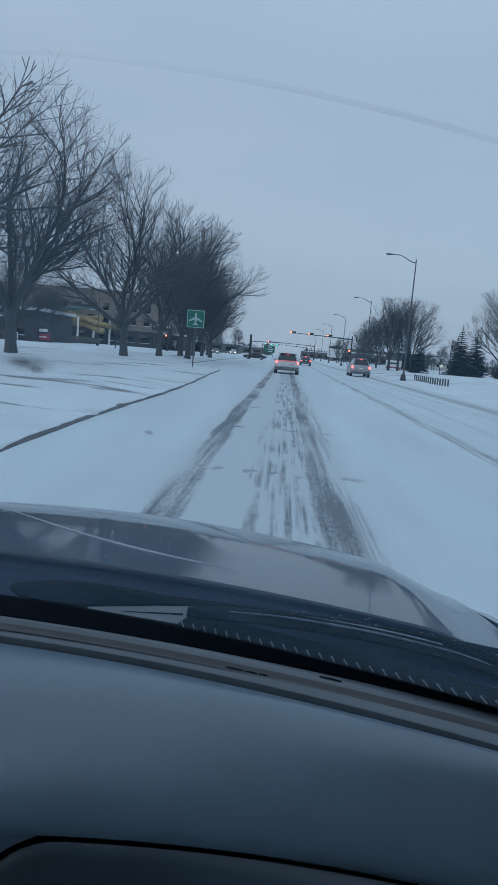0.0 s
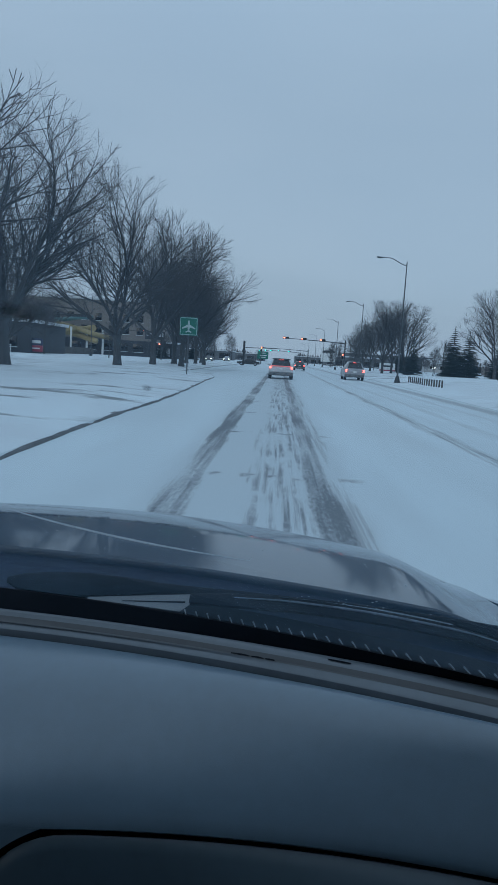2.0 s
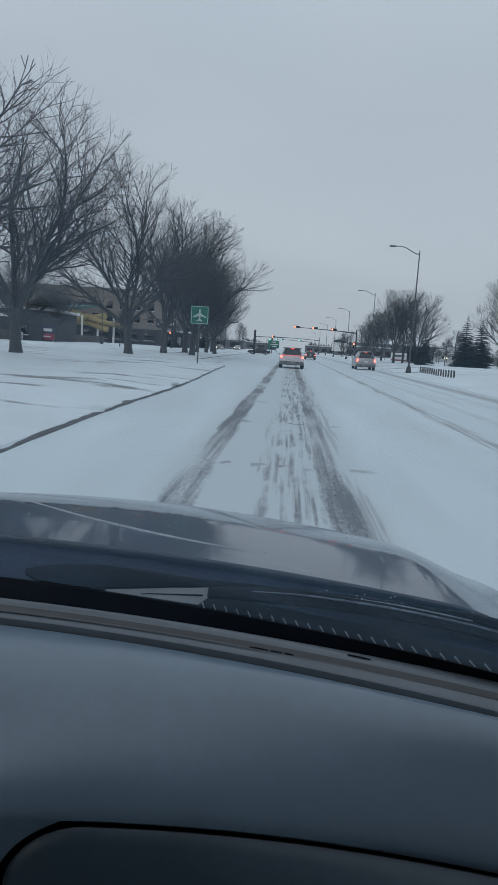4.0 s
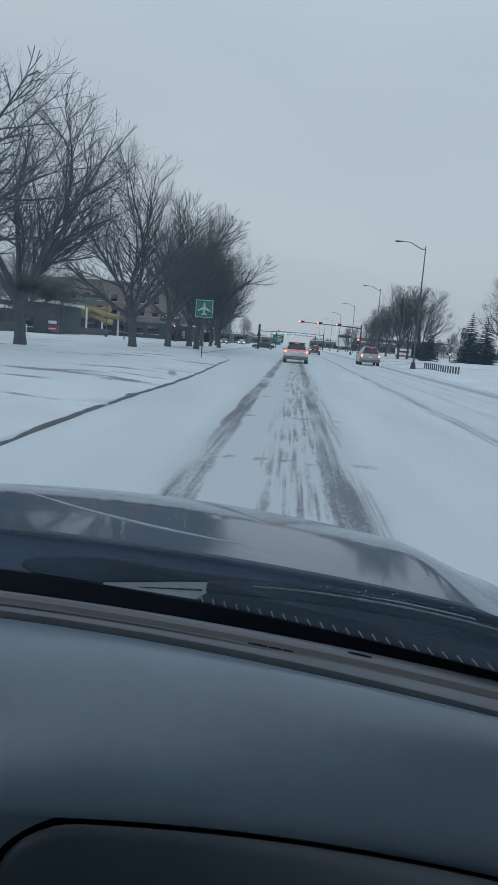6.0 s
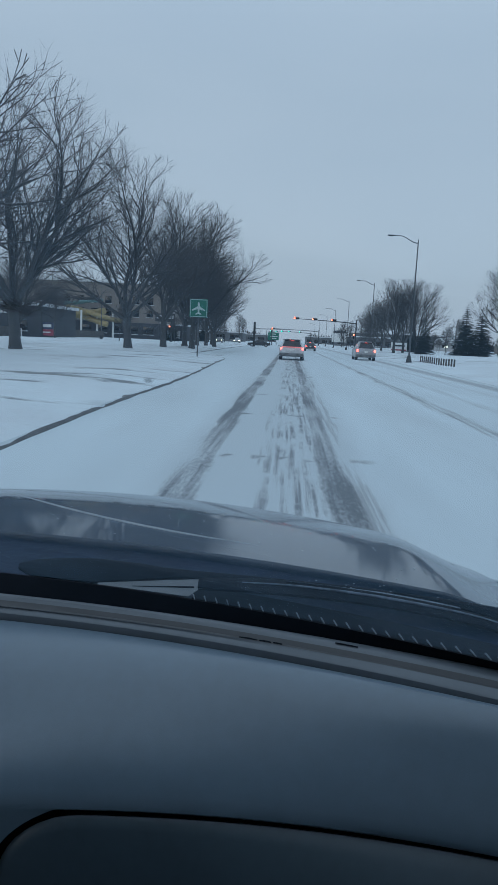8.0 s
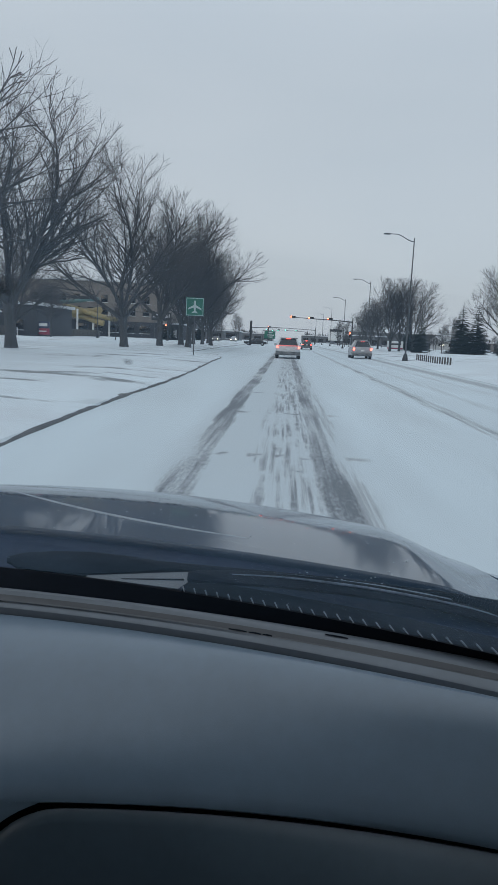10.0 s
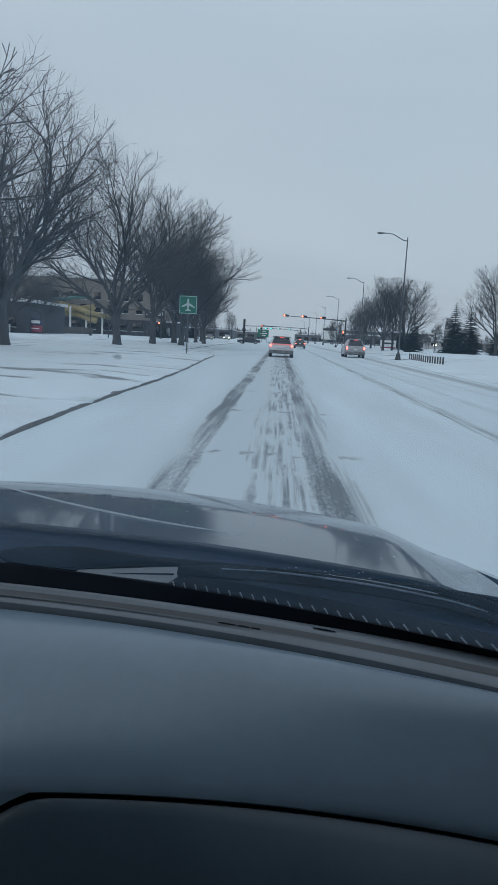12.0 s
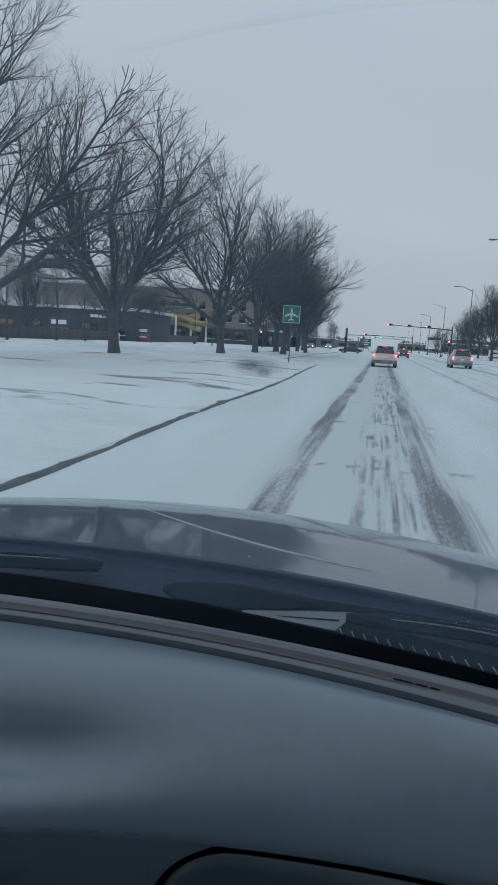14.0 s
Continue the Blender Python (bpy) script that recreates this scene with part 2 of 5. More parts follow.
M_ROAD = road_material()
M_SNOW = material("drifted_snow", (0.63, 0.705, 0.745), 0.85, vary=0.1, scale=0.35, bump=0.45, bump_scale=2.5, second=(0.55, 0.595, 0.63))


def bare_patches(m):
    """Wind-scoured streaks where wet turf shows through thin snow."""
    n, l = m.node_tree.nodes, m.node_tree.links
    p = n["Principled BSDF"]
    snow = p.inputs["Base Color"].links[0].from_socket
    co = n.new("ShaderNodeTexCoord")
    cuts = []
    for stretch, detail, lo, hi in (((0.22, 0.5, 1), 5, 0.57, 0.63), ((0.07, 0.07, 1), 2, 0.42, 0.50)):
        mp, t, k = n.new("ShaderNodeMapping"), n.new("ShaderNodeTexNoise"), n.new("ShaderNodeMapRange")
        mp.inputs["Scale"].default_value = stretch
        t.inputs["Scale"].default_value, t.inputs["Detail"].default_value, t.inputs["Roughness"].default_value = 1.0, detail, 0.6
        k.inputs["From Min"].default_value, k.inputs["From Max"].default_value = lo, hi
        l.new(co.outputs["Object"], mp.inputs["Vector"])
        l.new(mp.outputs["Vector"], t.inputs["Vector"])
        l.new(t.outputs["Fac"], k.inputs["Value"])
        cuts.append(k.outputs["Result"])
    mix = n.new("ShaderNodeMix")
    mix.data_type = "RGBA"
    mix.inputs["B"].default_value = (0.10, 0.11, 0.11, 1)
    l.new(chain(n, l, "MULTIPLY", chain(n, l, "MULTIPLY", *cuts), 0.8), mix.inputs["Factor"])
    l.new(snow, mix.inputs["A"])
    l.new(mix.outputs["Result"], p.inputs["Base Color"])


bare_patches(M_SNOW)
M_KERB = material("wet_concrete", (0.10, 0.105, 0.11), 0.6, vary=0.5, scale=2.0, bump=0.3, bump_scale=20, second=(0.055, 0.058, 0.06))
M_BARK = material("grey_bark", (0.075, 0.078, 0.082), 0.9, vary=0.4, scale=3.0, bump=0.6, bump_scale=14, stretch=(3, 3, 0.6))
M_TWIG = material("bare_twigs", (0.088, 0.086, 0.088), 0.9, vary=0.3, scale=0.6)
M_NEEDLE = material("spruce_needles", (0.035, 0.055, 0.05), 0.9, vary=0.4, scale=2.0)
M_PAINT = material("dark_car_paint", (0.016, 0.038, 0.075), 0.42, vary=0.3, scale=3, bump=0.012, bump_scale=90, coat=0.8, spec=0.3)
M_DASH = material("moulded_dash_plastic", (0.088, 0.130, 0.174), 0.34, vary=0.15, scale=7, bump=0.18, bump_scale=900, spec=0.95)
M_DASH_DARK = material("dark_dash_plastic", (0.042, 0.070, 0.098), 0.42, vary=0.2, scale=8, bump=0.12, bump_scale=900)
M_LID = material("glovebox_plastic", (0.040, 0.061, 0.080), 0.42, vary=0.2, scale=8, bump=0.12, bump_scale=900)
M_GROOVE = material("charcoal_dash_groove", (0.055, 0.058, 0.064), 0.5, vary=0.2, scale=8, bump=0.12, bump_scale=900)
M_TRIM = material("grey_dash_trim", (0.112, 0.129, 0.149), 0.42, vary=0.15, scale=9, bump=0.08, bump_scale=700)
# pale colour stands in for sky reflected along the hood's raised line
M_LINE_SHEEN = material("painted_sky_sheen", (0.36, 0.39, 0.42), 0.85, vary=0.3, scale=14, spec=0.2)
M_FROST = material("thin_frost", (0.17, 0.21, 0.27), 0.8, vary=0.5, scale=40, second=(0.06, 0.075, 0.10))
M_BLACK = material("black_rubber_and_gap_shade", (0.003, 0.0055, 0.010), 0.95, vary=0.3, scale=20, spec=0.12)
M_COWL = material("wet_navy_plastic", (0.010, 0.020, 0.046), 0.6, vary=0.4, scale=9, bump=0.3, bump_scale=60, spec=0.12)
M_STRIP = material("wet_grey_plastic", (0.085, 0.099, 0.112), 0.5, vary=0.25, scale=12)
M_CLOTH = material("grey_cloth", (0.09, 0.09, 0.1), 0.95, vary=0.2, scale=30, bump=0.4, bump_scale=300)
M_HEADLINER = material("pale_headliner", (0.32, 0.32, 0.33), 0.95, vary=0.1, scale=6)
M_GLASS = pane_glass("windscreen_glass", (0.97, 0.985, 0.98), 0.06, 0.040)
M_SIDEGLASS = pane_glass("side_glass", (0.9, 0.92, 0.92), 0.3)
M_PRIVACY = pane_glass("privacy_glass", (0.55, 0.57, 0.58), 0.3)
M_DARKGLASS = material("tinted_glass", (0.012, 0.014, 0.017), 0.08, spec=0.6, vary=0.3, scale=4)
M_DROP = material("ice_beads", (0.30, 0.33, 0.36), 0.12, spec=0.8)
M_FILM = smear("thin_dirt_film", (0.12, 0.125, 0.13), 0.55)
M_STREAK = smear("greasy_streak", (0.12, 0.125, 0.13), 0.28)
M_WHITE = material("white_car_paint", (0.60, 0.61, 0.63), 0.35, vary=0.15, scale=2.5, coat=0.6, second=(0.46, 0.47, 0.49))
M_SILVER = material("silver_car_paint", (0.36, 0.37, 0.39), 0.35, metal=0.1, vary=0.3, scale=2.5, coat=0.6)
M_DARKCAR = material("charcoal_car_paint", (0.03, 0.032, 0.036), 0.35, vary=0.3, scale=3, coat=0.6)
M_BUMPER = material("road_grimed_plastic", (0.07, 0.073, 0.077), 0.75, vary=0.5, scale=4, second=(0.22, 0.225, 0.23))
M_TYRE = material("tyre_rubber", (0.018, 0.018, 0.019), 0.9, vary=0.4, scale=8, second=(0.06, 0.06, 0.062))
M_RIM = material("alloy_rim", (0.35, 0.36, 0.37), 0.35, metal=0.8, vary=0.3, scale=10)
M_POLE = material("galvanised_steel", (0.11, 0.118, 0.128), 0.5, metal=0.5, vary=0.3, scale=2, stretch=(1, 1, 0.3))
M_DARKPOLE = material("dark_painted_steel", (0.035, 0.04, 0.045), 0.5, vary=0.3, scale=2)
M_HOUSING = material("black_signal_housing", (0.02, 0.022, 0.025), 0.6, vary=0.3, scale=5)
M_YELLOW = material("worn_yellow_paint", (0.55, 0.36, 0.04), 0.6, vary=0.3, scale=5)
M_GREEN = material("green_road_sign", (0.02, 0.16, 0.11), 0.5, vary=0.2, scale=3)
M_SIGNWHITE = material("white_sign_paint", (0.72, 0.73, 0.73), 0.5, vary=0.12, scale=4)
M_SIGNTEAL = material("faded_sign_white", (0.42, 0.52, 0.50), 0.5, vary=0.15, scale=4)
M_NAVY = material("navy_sign_panel", (0.03, 0.045, 0.10), 0.45, vary=0.15, scale=3)
M_MAGENTA = material("red_sign_panel", (0.30, 0.045, 0.08), 0.45, vary=0.15, scale=3)
M_STUCCO = material("grey_brown_stucco", (0.22, 0.20, 0.185), 0.9, vary=0.25, scale=0.4, bump=0.3, bump_scale=8)
M_DARKWALL = material("dark_slate_wall", (0.055, 0.06, 0.07), 0.85, vary=0.3, scale=0.5, bump=0.3, bump_scale=6)
M_FARWALL = material("grey_block_wall", (0.15, 0.158, 0.17), 0.9, vary=0.3, scale=0.3, bump=0.2, bump_scale=5)
M_PALEWALL = material("pale_siding", (0.45, 0.45, 0.45), 0.85, vary=0.2, scale=0.8, bump=0.2, bump_scale=5)
M_SLIDE = material("yellow_fibreglass", (0.32, 0.26, 0.12), 0.4, vary=0.2, scale=1)
M_SLIDE_TEAL = material("teal_fibreglass", (0.09, 0.17, 0.17), 0.4, vary=0.2, scale=1)
M_ROOF = material("snowy_roof", (0.66, 0.68, 0.70), 0.9, vary=0.2, scale=0.6, bump=0.3, bump_scale=3)
M_FENCE = material("weathered_fence", (0.10, 0.095, 0.09), 0.9, vary=0.4, scale=2)
M_RED = glowing("red_tail_light", (1.0, 0.10, 0.07), 6.0)
M_REDBAR = glowing("dim_red_light_bar", (0.8, 0.16, 0.15), 0.6)
M_REDSIG = glowing("red_signal_light", (1.0, 0.16, 0.08), 7.0)
M_AMBER = glowing("amber_signal_light", (1.0, 0.38, 0.08), 6.0)
M_GREENSIG = glowing("green_signal_light", (0.05, 0.95, 0.62), 5.0)
M_HEADLAMP = glowing("headlamp_light", (1.0, 0.88, 0.62), 7.0)
M_WINDOWLIGHT = glowing("lit_window_glow", (1.0, 0.92, 0.75), 1.6)
M_LENS_OFF = material("dark_lens", (0.02, 0.02, 0.02), 0.2)


# ---- mesh helpers ----
class Geo:
    """Gathers vertices and faces of one mesh."""

    def __init__(self):
        self.v, self.f = [], []

    def add(self, verts, faces):
        k = len(self.v)
        self.v += [tuple(p) for p in verts]
        self.f += [tuple(i + k for i in face) for face in faces]
        return self

    def sheet(self, rows, close=False):
        """Quads between rows of points; close joins each row's end to its start."""
        m = len(rows[0])
        pts = [p for r in rows for p in r]
        faces = []
        for i in range(len(rows) - 1):
            for j in range(m if close else m - 1):
                a, b = i * m + j, i * m + (j + 1) % m
                faces.append((a, b, b + m, a + m))
        return self.add(pts, faces)

    def tube(self, path, radii, sides=8, caps=True):
        path = [Vector(p) for p in path]
        if isinstance(radii, (int, float)):
            radii = [radii] * len(path)
        rows = []
        for i, p in enumerate(path):
            d = path[min(i + 1, len(path) - 1)] - path[max(i - 1, 0)]
            q = d.to_track_quat("Z", "Y")
            rows.append([p + q @ Vector((math.cos(a) * radii[i], math.sin(a) * radii[i], 0)) for a in (math.tau * k / sides for k in range(sides))])
        k = len(self.v)
        self.sheet(rows, close=True)
        if caps:
            self.f.append(tuple(k + j for j in reversed(range(sides))))
            e = k + (len(rows) - 1) * sides
            self.f.append(tuple(e + j for j in range(sides)))
        return self

    def box(self, centre, size, chamfer=0.0, turn=None):
        c, h = Vector(centre), [s / 2 for s in size]
        b = min(chamfer, *(x * 0.9 for x in h))
        bm = bmesh.new()
        bmesh.ops.create_cube(bm, size=1)
        bmesh.ops.scale(bm, vec=size, verts=bm.verts)
        if b > 0:
            bmesh.ops.bevel(bm, geom=list(bm.edges), offset=b, segments=2, profile=0.6, affect="EDGES")
        bm.verts.index_update()
        pts = [v.co.copy() for v in bm.verts]
        if turn is not None:
            pts = [turn @ p for p in pts]
        self.add([p + c for p in pts], [[v.index for v in f.verts] for f in bm.faces])
        bm.free()
        return self

    def prism(self, outline, y0, y1, axis="y"):
        """An outline in x, z drawn out along y (or in y, z along x)."""
        n = len(outline)
        put = (lambda a, b, s: (a, s, b)) if axis == "y" else (lambda a, b, s: (s, a, b))
        pts = [put(a, b, y0) for a, b in outline] + [put(a, b, y1) for a, b in outline]
        faces = [tuple(range(n)), tuple(reversed(range(n, 2 * n)))] + [(i, i + n, (i + 1) % n + n, (i + 1) % n) for i in range(n)]
        return self.add(pts, faces)

    def disc(self, centre, radius, depth, axis, sides=14):
        c, a = Vector(centre), Vector(axis).normalized()
        return self.tube([c - a * depth / 2, c + a * depth / 2], radius, sides)

    def ball(self, centre, radii, rings=6, sides=10):
        c = Vector(centre)
        rows = []
        for i in range(rings + 1):
            t = math.pi * i / rings
            rows.append([c + Vector((radii[0] * math.sin(t) * math.cos(a), radii[1] * math.sin(t) * math.sin(a), radii[2] * math.cos(t))) for a in (math.tau * k / sides for k in range(sides))])
        return self.sheet(rows, close=True)

    def mesh(self, name, smooth=True):
        me = bpy.data.meshes.new(name)
        me.from_pydata(self.v, [], self.f)
        me.validate()
        if smooth:
            me.polygons.foreach_set("use_smooth", [True] * len(me.polygons))
            me.set_sharp_from_angle(angle=radians(38))
        bm = bmesh.new()
        bm.from_mesh(me)
        bmesh.ops.recalc_face_normals(bm, faces=bm.faces)
        bm.to_mesh(me)
        bm.free()
        return me


def part(name, geo, mat, parent, label="", smooth=True):
    ob = new(name, geo.mesh(name, smooth) if isinstance(geo, Geo) else geo)
    if not ob.data.materials:
        ob.data.materials.append(mat)
    ob.parent = parent
    return tagged(ob, label)


def thing(name, label, category, group="", at=None):
    ob = new(name)
    ob.empty_display_size = 0.3
    if at is not None:
        ob.matrix_basis = at
    return tagged(ob, label, category, group)


def structure(name, geo, mat, label="", category="", smooth=True):
    ob = new(name, geo.mesh(name, smooth))
    ob.data.materials.append(mat)
    return tagged(ob, label, category, "", "structure")


def ease(a, b, x):
    t = min(1.0, max(0.0, (x - a) / (b - a)))
    return t * t * (3 - 2 * t)


# ---- the street: carriageway, kerbs, verges ----
def kerb_left(y):
    """The median's edge; beyond its nose the left-turn lane opens."""
    return -3.45 - 0.2 * ease(6, 14, y) - 0.8 * ease(20, 48, y) - 1.2 * ease(46, 58, y) - 3.0 * ease(56.5, 59.5, y) - 0.6 * ease(62, 110, y)


def kerb_right(y):
    return 8.55 + 1.4 * ease(0, 80, y)


def verge_height(x, y):
    """Height of the snow beside the road."""
    n1 = noise.noise(Vector((x * 0.11, y * 0.07, 0.3)))
    n2 = noise.noise(Vector((x * 0.5, y * 0.35, 7.1)))
    left, right = kerb_left(y), kerb_right(y)
    if x < left + 0.045:
        d = max(0.0, left - x)
        h = 0.105 + 0.12 * ease(0, 3, d) + (0.10 * n1 + 0.03 * n2) * ease(0, 2, d)
        h += 0.04 * ease(5, 14, d)
        for tx, ty in ((-15.0, 37), (-15.6, 24.0), (-12.8, 54), (-12.6, 68), (-12.6, 82), (-12.9, 95)):
            h += 0.16 * math.exp(-((x - tx) ** 2 + (y - ty) ** 2) / 1.1)   # snow heaped against the trunks
        if -33 < x < -20:
            h -= 0.15 * ease(-20, -21.5, x) * ease(-33, -31.5, x)
        return h
    if x > right - 0.101:
        d = x - right
        bank = 0.35 * (1 - ease(78, 112, y)) * ease(-70, -40, y) + 0.25
        return 0.03 + 0.09 * ease(0, 0.7, d) + bank * ease(0.3, 7.0, d) + (0.10 * n1 + 0.04 * n2) * ease(0, 2, d)
    return -0.07


def spaced(near, far, step, grow):
    out, s = [0.0], step
    while out[-1] < far:
        out.append(out[-1] + s)
        if out[-1] > near:
            s *= grow
    return out


right_side = spaced(24, 2500, 0.7, 1.25)
ahead = spaced(60, 170, 0.6, 1.03)
ahead += [ahead[-1] + d for d in spaced(30, 2400, 5.0, 1.22)[1:]]
behind = spaced(90, 2500, 2.5, 1.3)
ys = [-b for b in reversed(behind[1:])] + ahead
rows = []
for y in ys:
    l, r = kerb_left(y), kerb_right(y)
    wave = 0.05 * noise.noise(Vector((y * 0.8, 3, 1)))
    xs = [l - 0.02 + wave - d for d in reversed(right_side)] + [l + 0.08, (l + r) / 2, r - 0.16] + [r - 0.10 + d for d in right_side]
    rows.append([(x, y, verge_height(x, y) if abs(x) < 200 else 0.4) for x in xs])
structure("ground", Geo().sheet(rows), M_SNOW, "snow-covered verge and median reaching the horizon", "snowy ground")

road_ys = [-400, -200] + [2.0 * k for k in range(-50, 0)] + [0.4 * k for k in range(0, 175)] + [70 + 2.0 * k for k in range(75)] + [240, 300, 400, 700, 1200]


def road_point(y, k):
    """Snow lies a little higher against the kerbs."""
    l, r = kerb_left(y), kerb_right(y)
    u = (0, 0.02, 0.05, 0.1, 0.2, 0.3, 0.4, 0.5, 0.6, 0.7, 0.8, 0.9, 1.0)[k]
    bank = (0.045 + 0.04 * noise.noise(Vector((y * 0.7, 9, 2)))) * (1 - ease(0, 0.06, u))
    return (l + (r - l) * u, y, bank)


rows = [[road_point(y, k) for k in range(13)] for y in road_ys]
structure("road", Geo().sheet(rows), M_ROAD, "asphalt carriageway under packed snow with bare wheel tracks", "road")
rows = [[(-31.5 + k, y, 0.10) for k in (0, 3, 6, 10)] for y in (-400, -100, 0, 100, 300, 1000)]
structure("opposite_road", Geo().sheet(rows), M_ROAD, "snow-covered opposite carriageway beyond the median", "road")


def kerb(name, edge, side, y0, y1, label):
    rows, y = [], y0
    while y <= y1:
        x = edge(y)
        lip = 0.036 * noise.noise(Vector((y * 0.55, side, 0))) + 0.018 * noise.noise(Vector((y * 2.1, side, 4))) - 0.018
        lip = lip if side < 0 else lip - 0.075
        rows.append([(x - side * 0.05, y, -0.05), (x - side * 0.03, y, 0.085 + lip), (x - side * 0.005, y, 0.112 + lip), (x + side * 0.10, y, 0.11 + lip), (x + side * 0.13, y, 0.05)])
        y += 0.3
    structure(name, Geo().sheet(rows), M_KERB, label, "kerb")


kerb("kerb_median", kerb_left, -1, -90, 170, "dark wet concrete kerb edging the snowy median")
kerb("kerb_verge", kerb_right, 1, -90, 170, "concrete kerb half buried at the foot of the snow bank")
kerb("kerb_opposite", lambda y: -31.6, -1, -60, 160, "half-buried kerb beyond the opposite carriageway")


# ---- the car that carries the camera ----
CAR_MID = -0.52


def bow(a, b, c):
    return lambda x: a + b * x + c * x * x


hood_back = bow(1.030, -0.2855, -0.2535)
hood_front = bow(1.750, -0.436, -0.4167)
glass_foot = bow(0.830, -0.3057, -0.2366)
dash_far = bow(0.817, -0.220, -0.1812)
dash_groove = bow(0.789, -0.238, -0.2141)
dash_step = bow(0.7715, -0.250, -0.230)
dash_seam = bow(0.6198, -0.0239, -0.2972)


def span(a, b, n):
    return [a + (b - a) * k / (n - 1) for k in range(n)]


def hood_height(x, v):
    z = 1.165 - 0.100 * (0.76 * v + 0.24 * (max(0.0, v - 0.4) / 0.6) ** 2)
    z -= 0.035 * ease(0.24, 0.42, x) + 0.035 * ease(-1.28, -1.46, x)
    return z


def build_own_car():
    car = thing("passenger_van", "dark blue-grey family van with a wet hood and dark dashboard", "car", at=pose(CAR_MID, 0, 0))

    def put(name, geo, mat, parent=car, label="", smooth=True):
        geo.v = [(p[0] - CAR_MID, p[1], p[2]) for p in geo.v]
        return part(name, geo, mat, parent, label, smooth)

    xs = span(-1.46, 0.42, 76)
    # hood with a rolled nose and a turned-down back edge
    rows = []
    rows.append([(x, hood_back(x) - 0.004, hood_height(x, 0) - 0.12) for x in xs])
    rows.append([(x, hood_back(x) - 0.004, hood_height(x, 0) - 0.010) for x in xs])
    rows.append([(x, hood_back(x) - 0.003, hood_height(x, 0) - 0.005) for x in xs])
    rows.append([(x, hood_back(x) - 0.001, hood_height(x, 0) - 0.0015) for x in xs])
    for v in span(0, 1, 34):
        rows.append([(x, hood_back(x) + (hood_front(x) - hood_back(x)) * v, hood_height(x, v)) for x in xs])
    for dy, dz in ((0.03, -0.012), (0.06, -0.035), (0.085, -0.075), (0.095, -0.13)):
        rows.append([(x, hood_front(x) + dy, hood_height(x, 1) + dz) for x in xs])
    hood = put("hood", Geo().sheet(rows), M_PAINT, car, "wet dark blue-grey metallic hood dotted with ice beads")
    # a raised pressed line running across the hood, its pale sky sheen painted on
    path = []
    for t in span(0, 1, 34):
        x = -0.66 + 0.63 * t
        y = 1.158 + 0.135 * (1 - t) + 0.295 * (1 - t) ** 2
        v = (y - hood_back(x)) / (hood_front(x) - hood_back(x))
        path.append((x, y, hood_height(x, v) - 0.0016))
    put("pressed_line", Geo().tube(path, [0.0014 + 0.0036 * math.sin(math.pi * t) ** 0.6 for t in span(0, 1, 34)], 8), M_LINE_SHEEN, hood, "raised line with a painted pale sky sheen")

    # ice beads
    rng = random.Random(4)
    beads = Geo()
    for k in range(190):
        x, v = rng.uniform(-0.95, 0.36), 0.86 * rng.random() ** 0.7
        if rng.random() < 0.45:
            x = rng.gauss(-0.42 + 0.5 * v, 0.22)
        if not -1.3 < x < 0.4:
            continue
        y = hood_back(x) + (hood_front(x) - hood_back(x)) * v
        s = rng.uniform(0.0006, 0.0017) * (1.6 if rng.random() < 0.08 else 1)
        beads.ball((x, y, hood_height(x, v)), (s * 1.3, s * 1.3, s * 0.8), 4, 6)
    tagged(put("ice_beads", beads, M_DROP, hood, "clear frozen beads of meltwater"), kind="stuff")

    # fenders, flanks, nose and tail close the body
    for side, name in ((1, "fender"), (-1, "fender")):
        ed = 0.42 if side > 0 else -1.46
        rows = []
        for y in span(0.80, 1.70, 14):
            z = 1.142 - 0.115 * ease(0.85, 1.62, y) - 0.12 * ease(1.38, 1.70, y)
            rows.append([(ed + side * 0.006, y, z - 0.03), (ed + side * 0.012, y, z - 0.004), (ed + side * 0.05, y, z - 0.012), (ed + side * 0.085, y, z - 0.06), (ed + side * 0.10, y, z - 0.2), (ed + side * 0.09, y, 0.62), (ed + side * 0.06, y, 0.36)])
        put(name, Geo().sheet(rows), M_PAINT)
    nose = Geo().sheet([[(x, hood_front(x) + d, z) for x in span(-1.50, 0.46, 40)] for d, z in ((0.06, 0.93), (0.10, 0.90), (0.115, 0.78), (0.12, 0.62), (0.10, 0.45), (0.04, 0.36), (-0.1, 0.34))])
    put("front_bumper", nose, M_PAINT)
    put("grille", Geo().sheet([[(x, hood_front(x) + 0.124, z) for x in span(CAR_MID - 0.45, CAR_MID + 0.45, 16)] for z in (0.80, 0.64)]), M_BLACK)
    for s in (-1, 1):
        put("headlamp", Geo().box((CAR_MID + s * 0.72, 1.71, 0.84), (0.34, 0.14, 0.13), 0.04), M_DARKGLASS)
        flank = Geo().box((CAR_MID + s * 0.965, -0.95, 0.72), (0.07, 3.5, 0.72), 0.03)
        put("flank", flank, M_PAINT)
        put("pillar", Geo().tube([(CAR_MID + s * 0.90, 0.62, 1.10), (CAR_MID + s * 0.80, 0.28, 1.45), (CAR_MID + s * 0.70, -0.02, 1.74)], [0.045, 0.042, 0.04], 8), M_DASH_DARK, car, "dark front windscreen pillar")
        for yb in (-0.95, -1.9, -2.65):
            put("pillar", Geo().tube([(CAR_MID + s * 0.95, yb, 1.05), (CAR_MID + s * 0.74, yb, 1.76)], 0.05, 8), M_DASH_DARK)
        rows = [[(CAR_MID + s * 0.945, y, 1.09), (CAR_MID + s * 0.745, y, 1.74)] for y in (0.45, -0.9)]
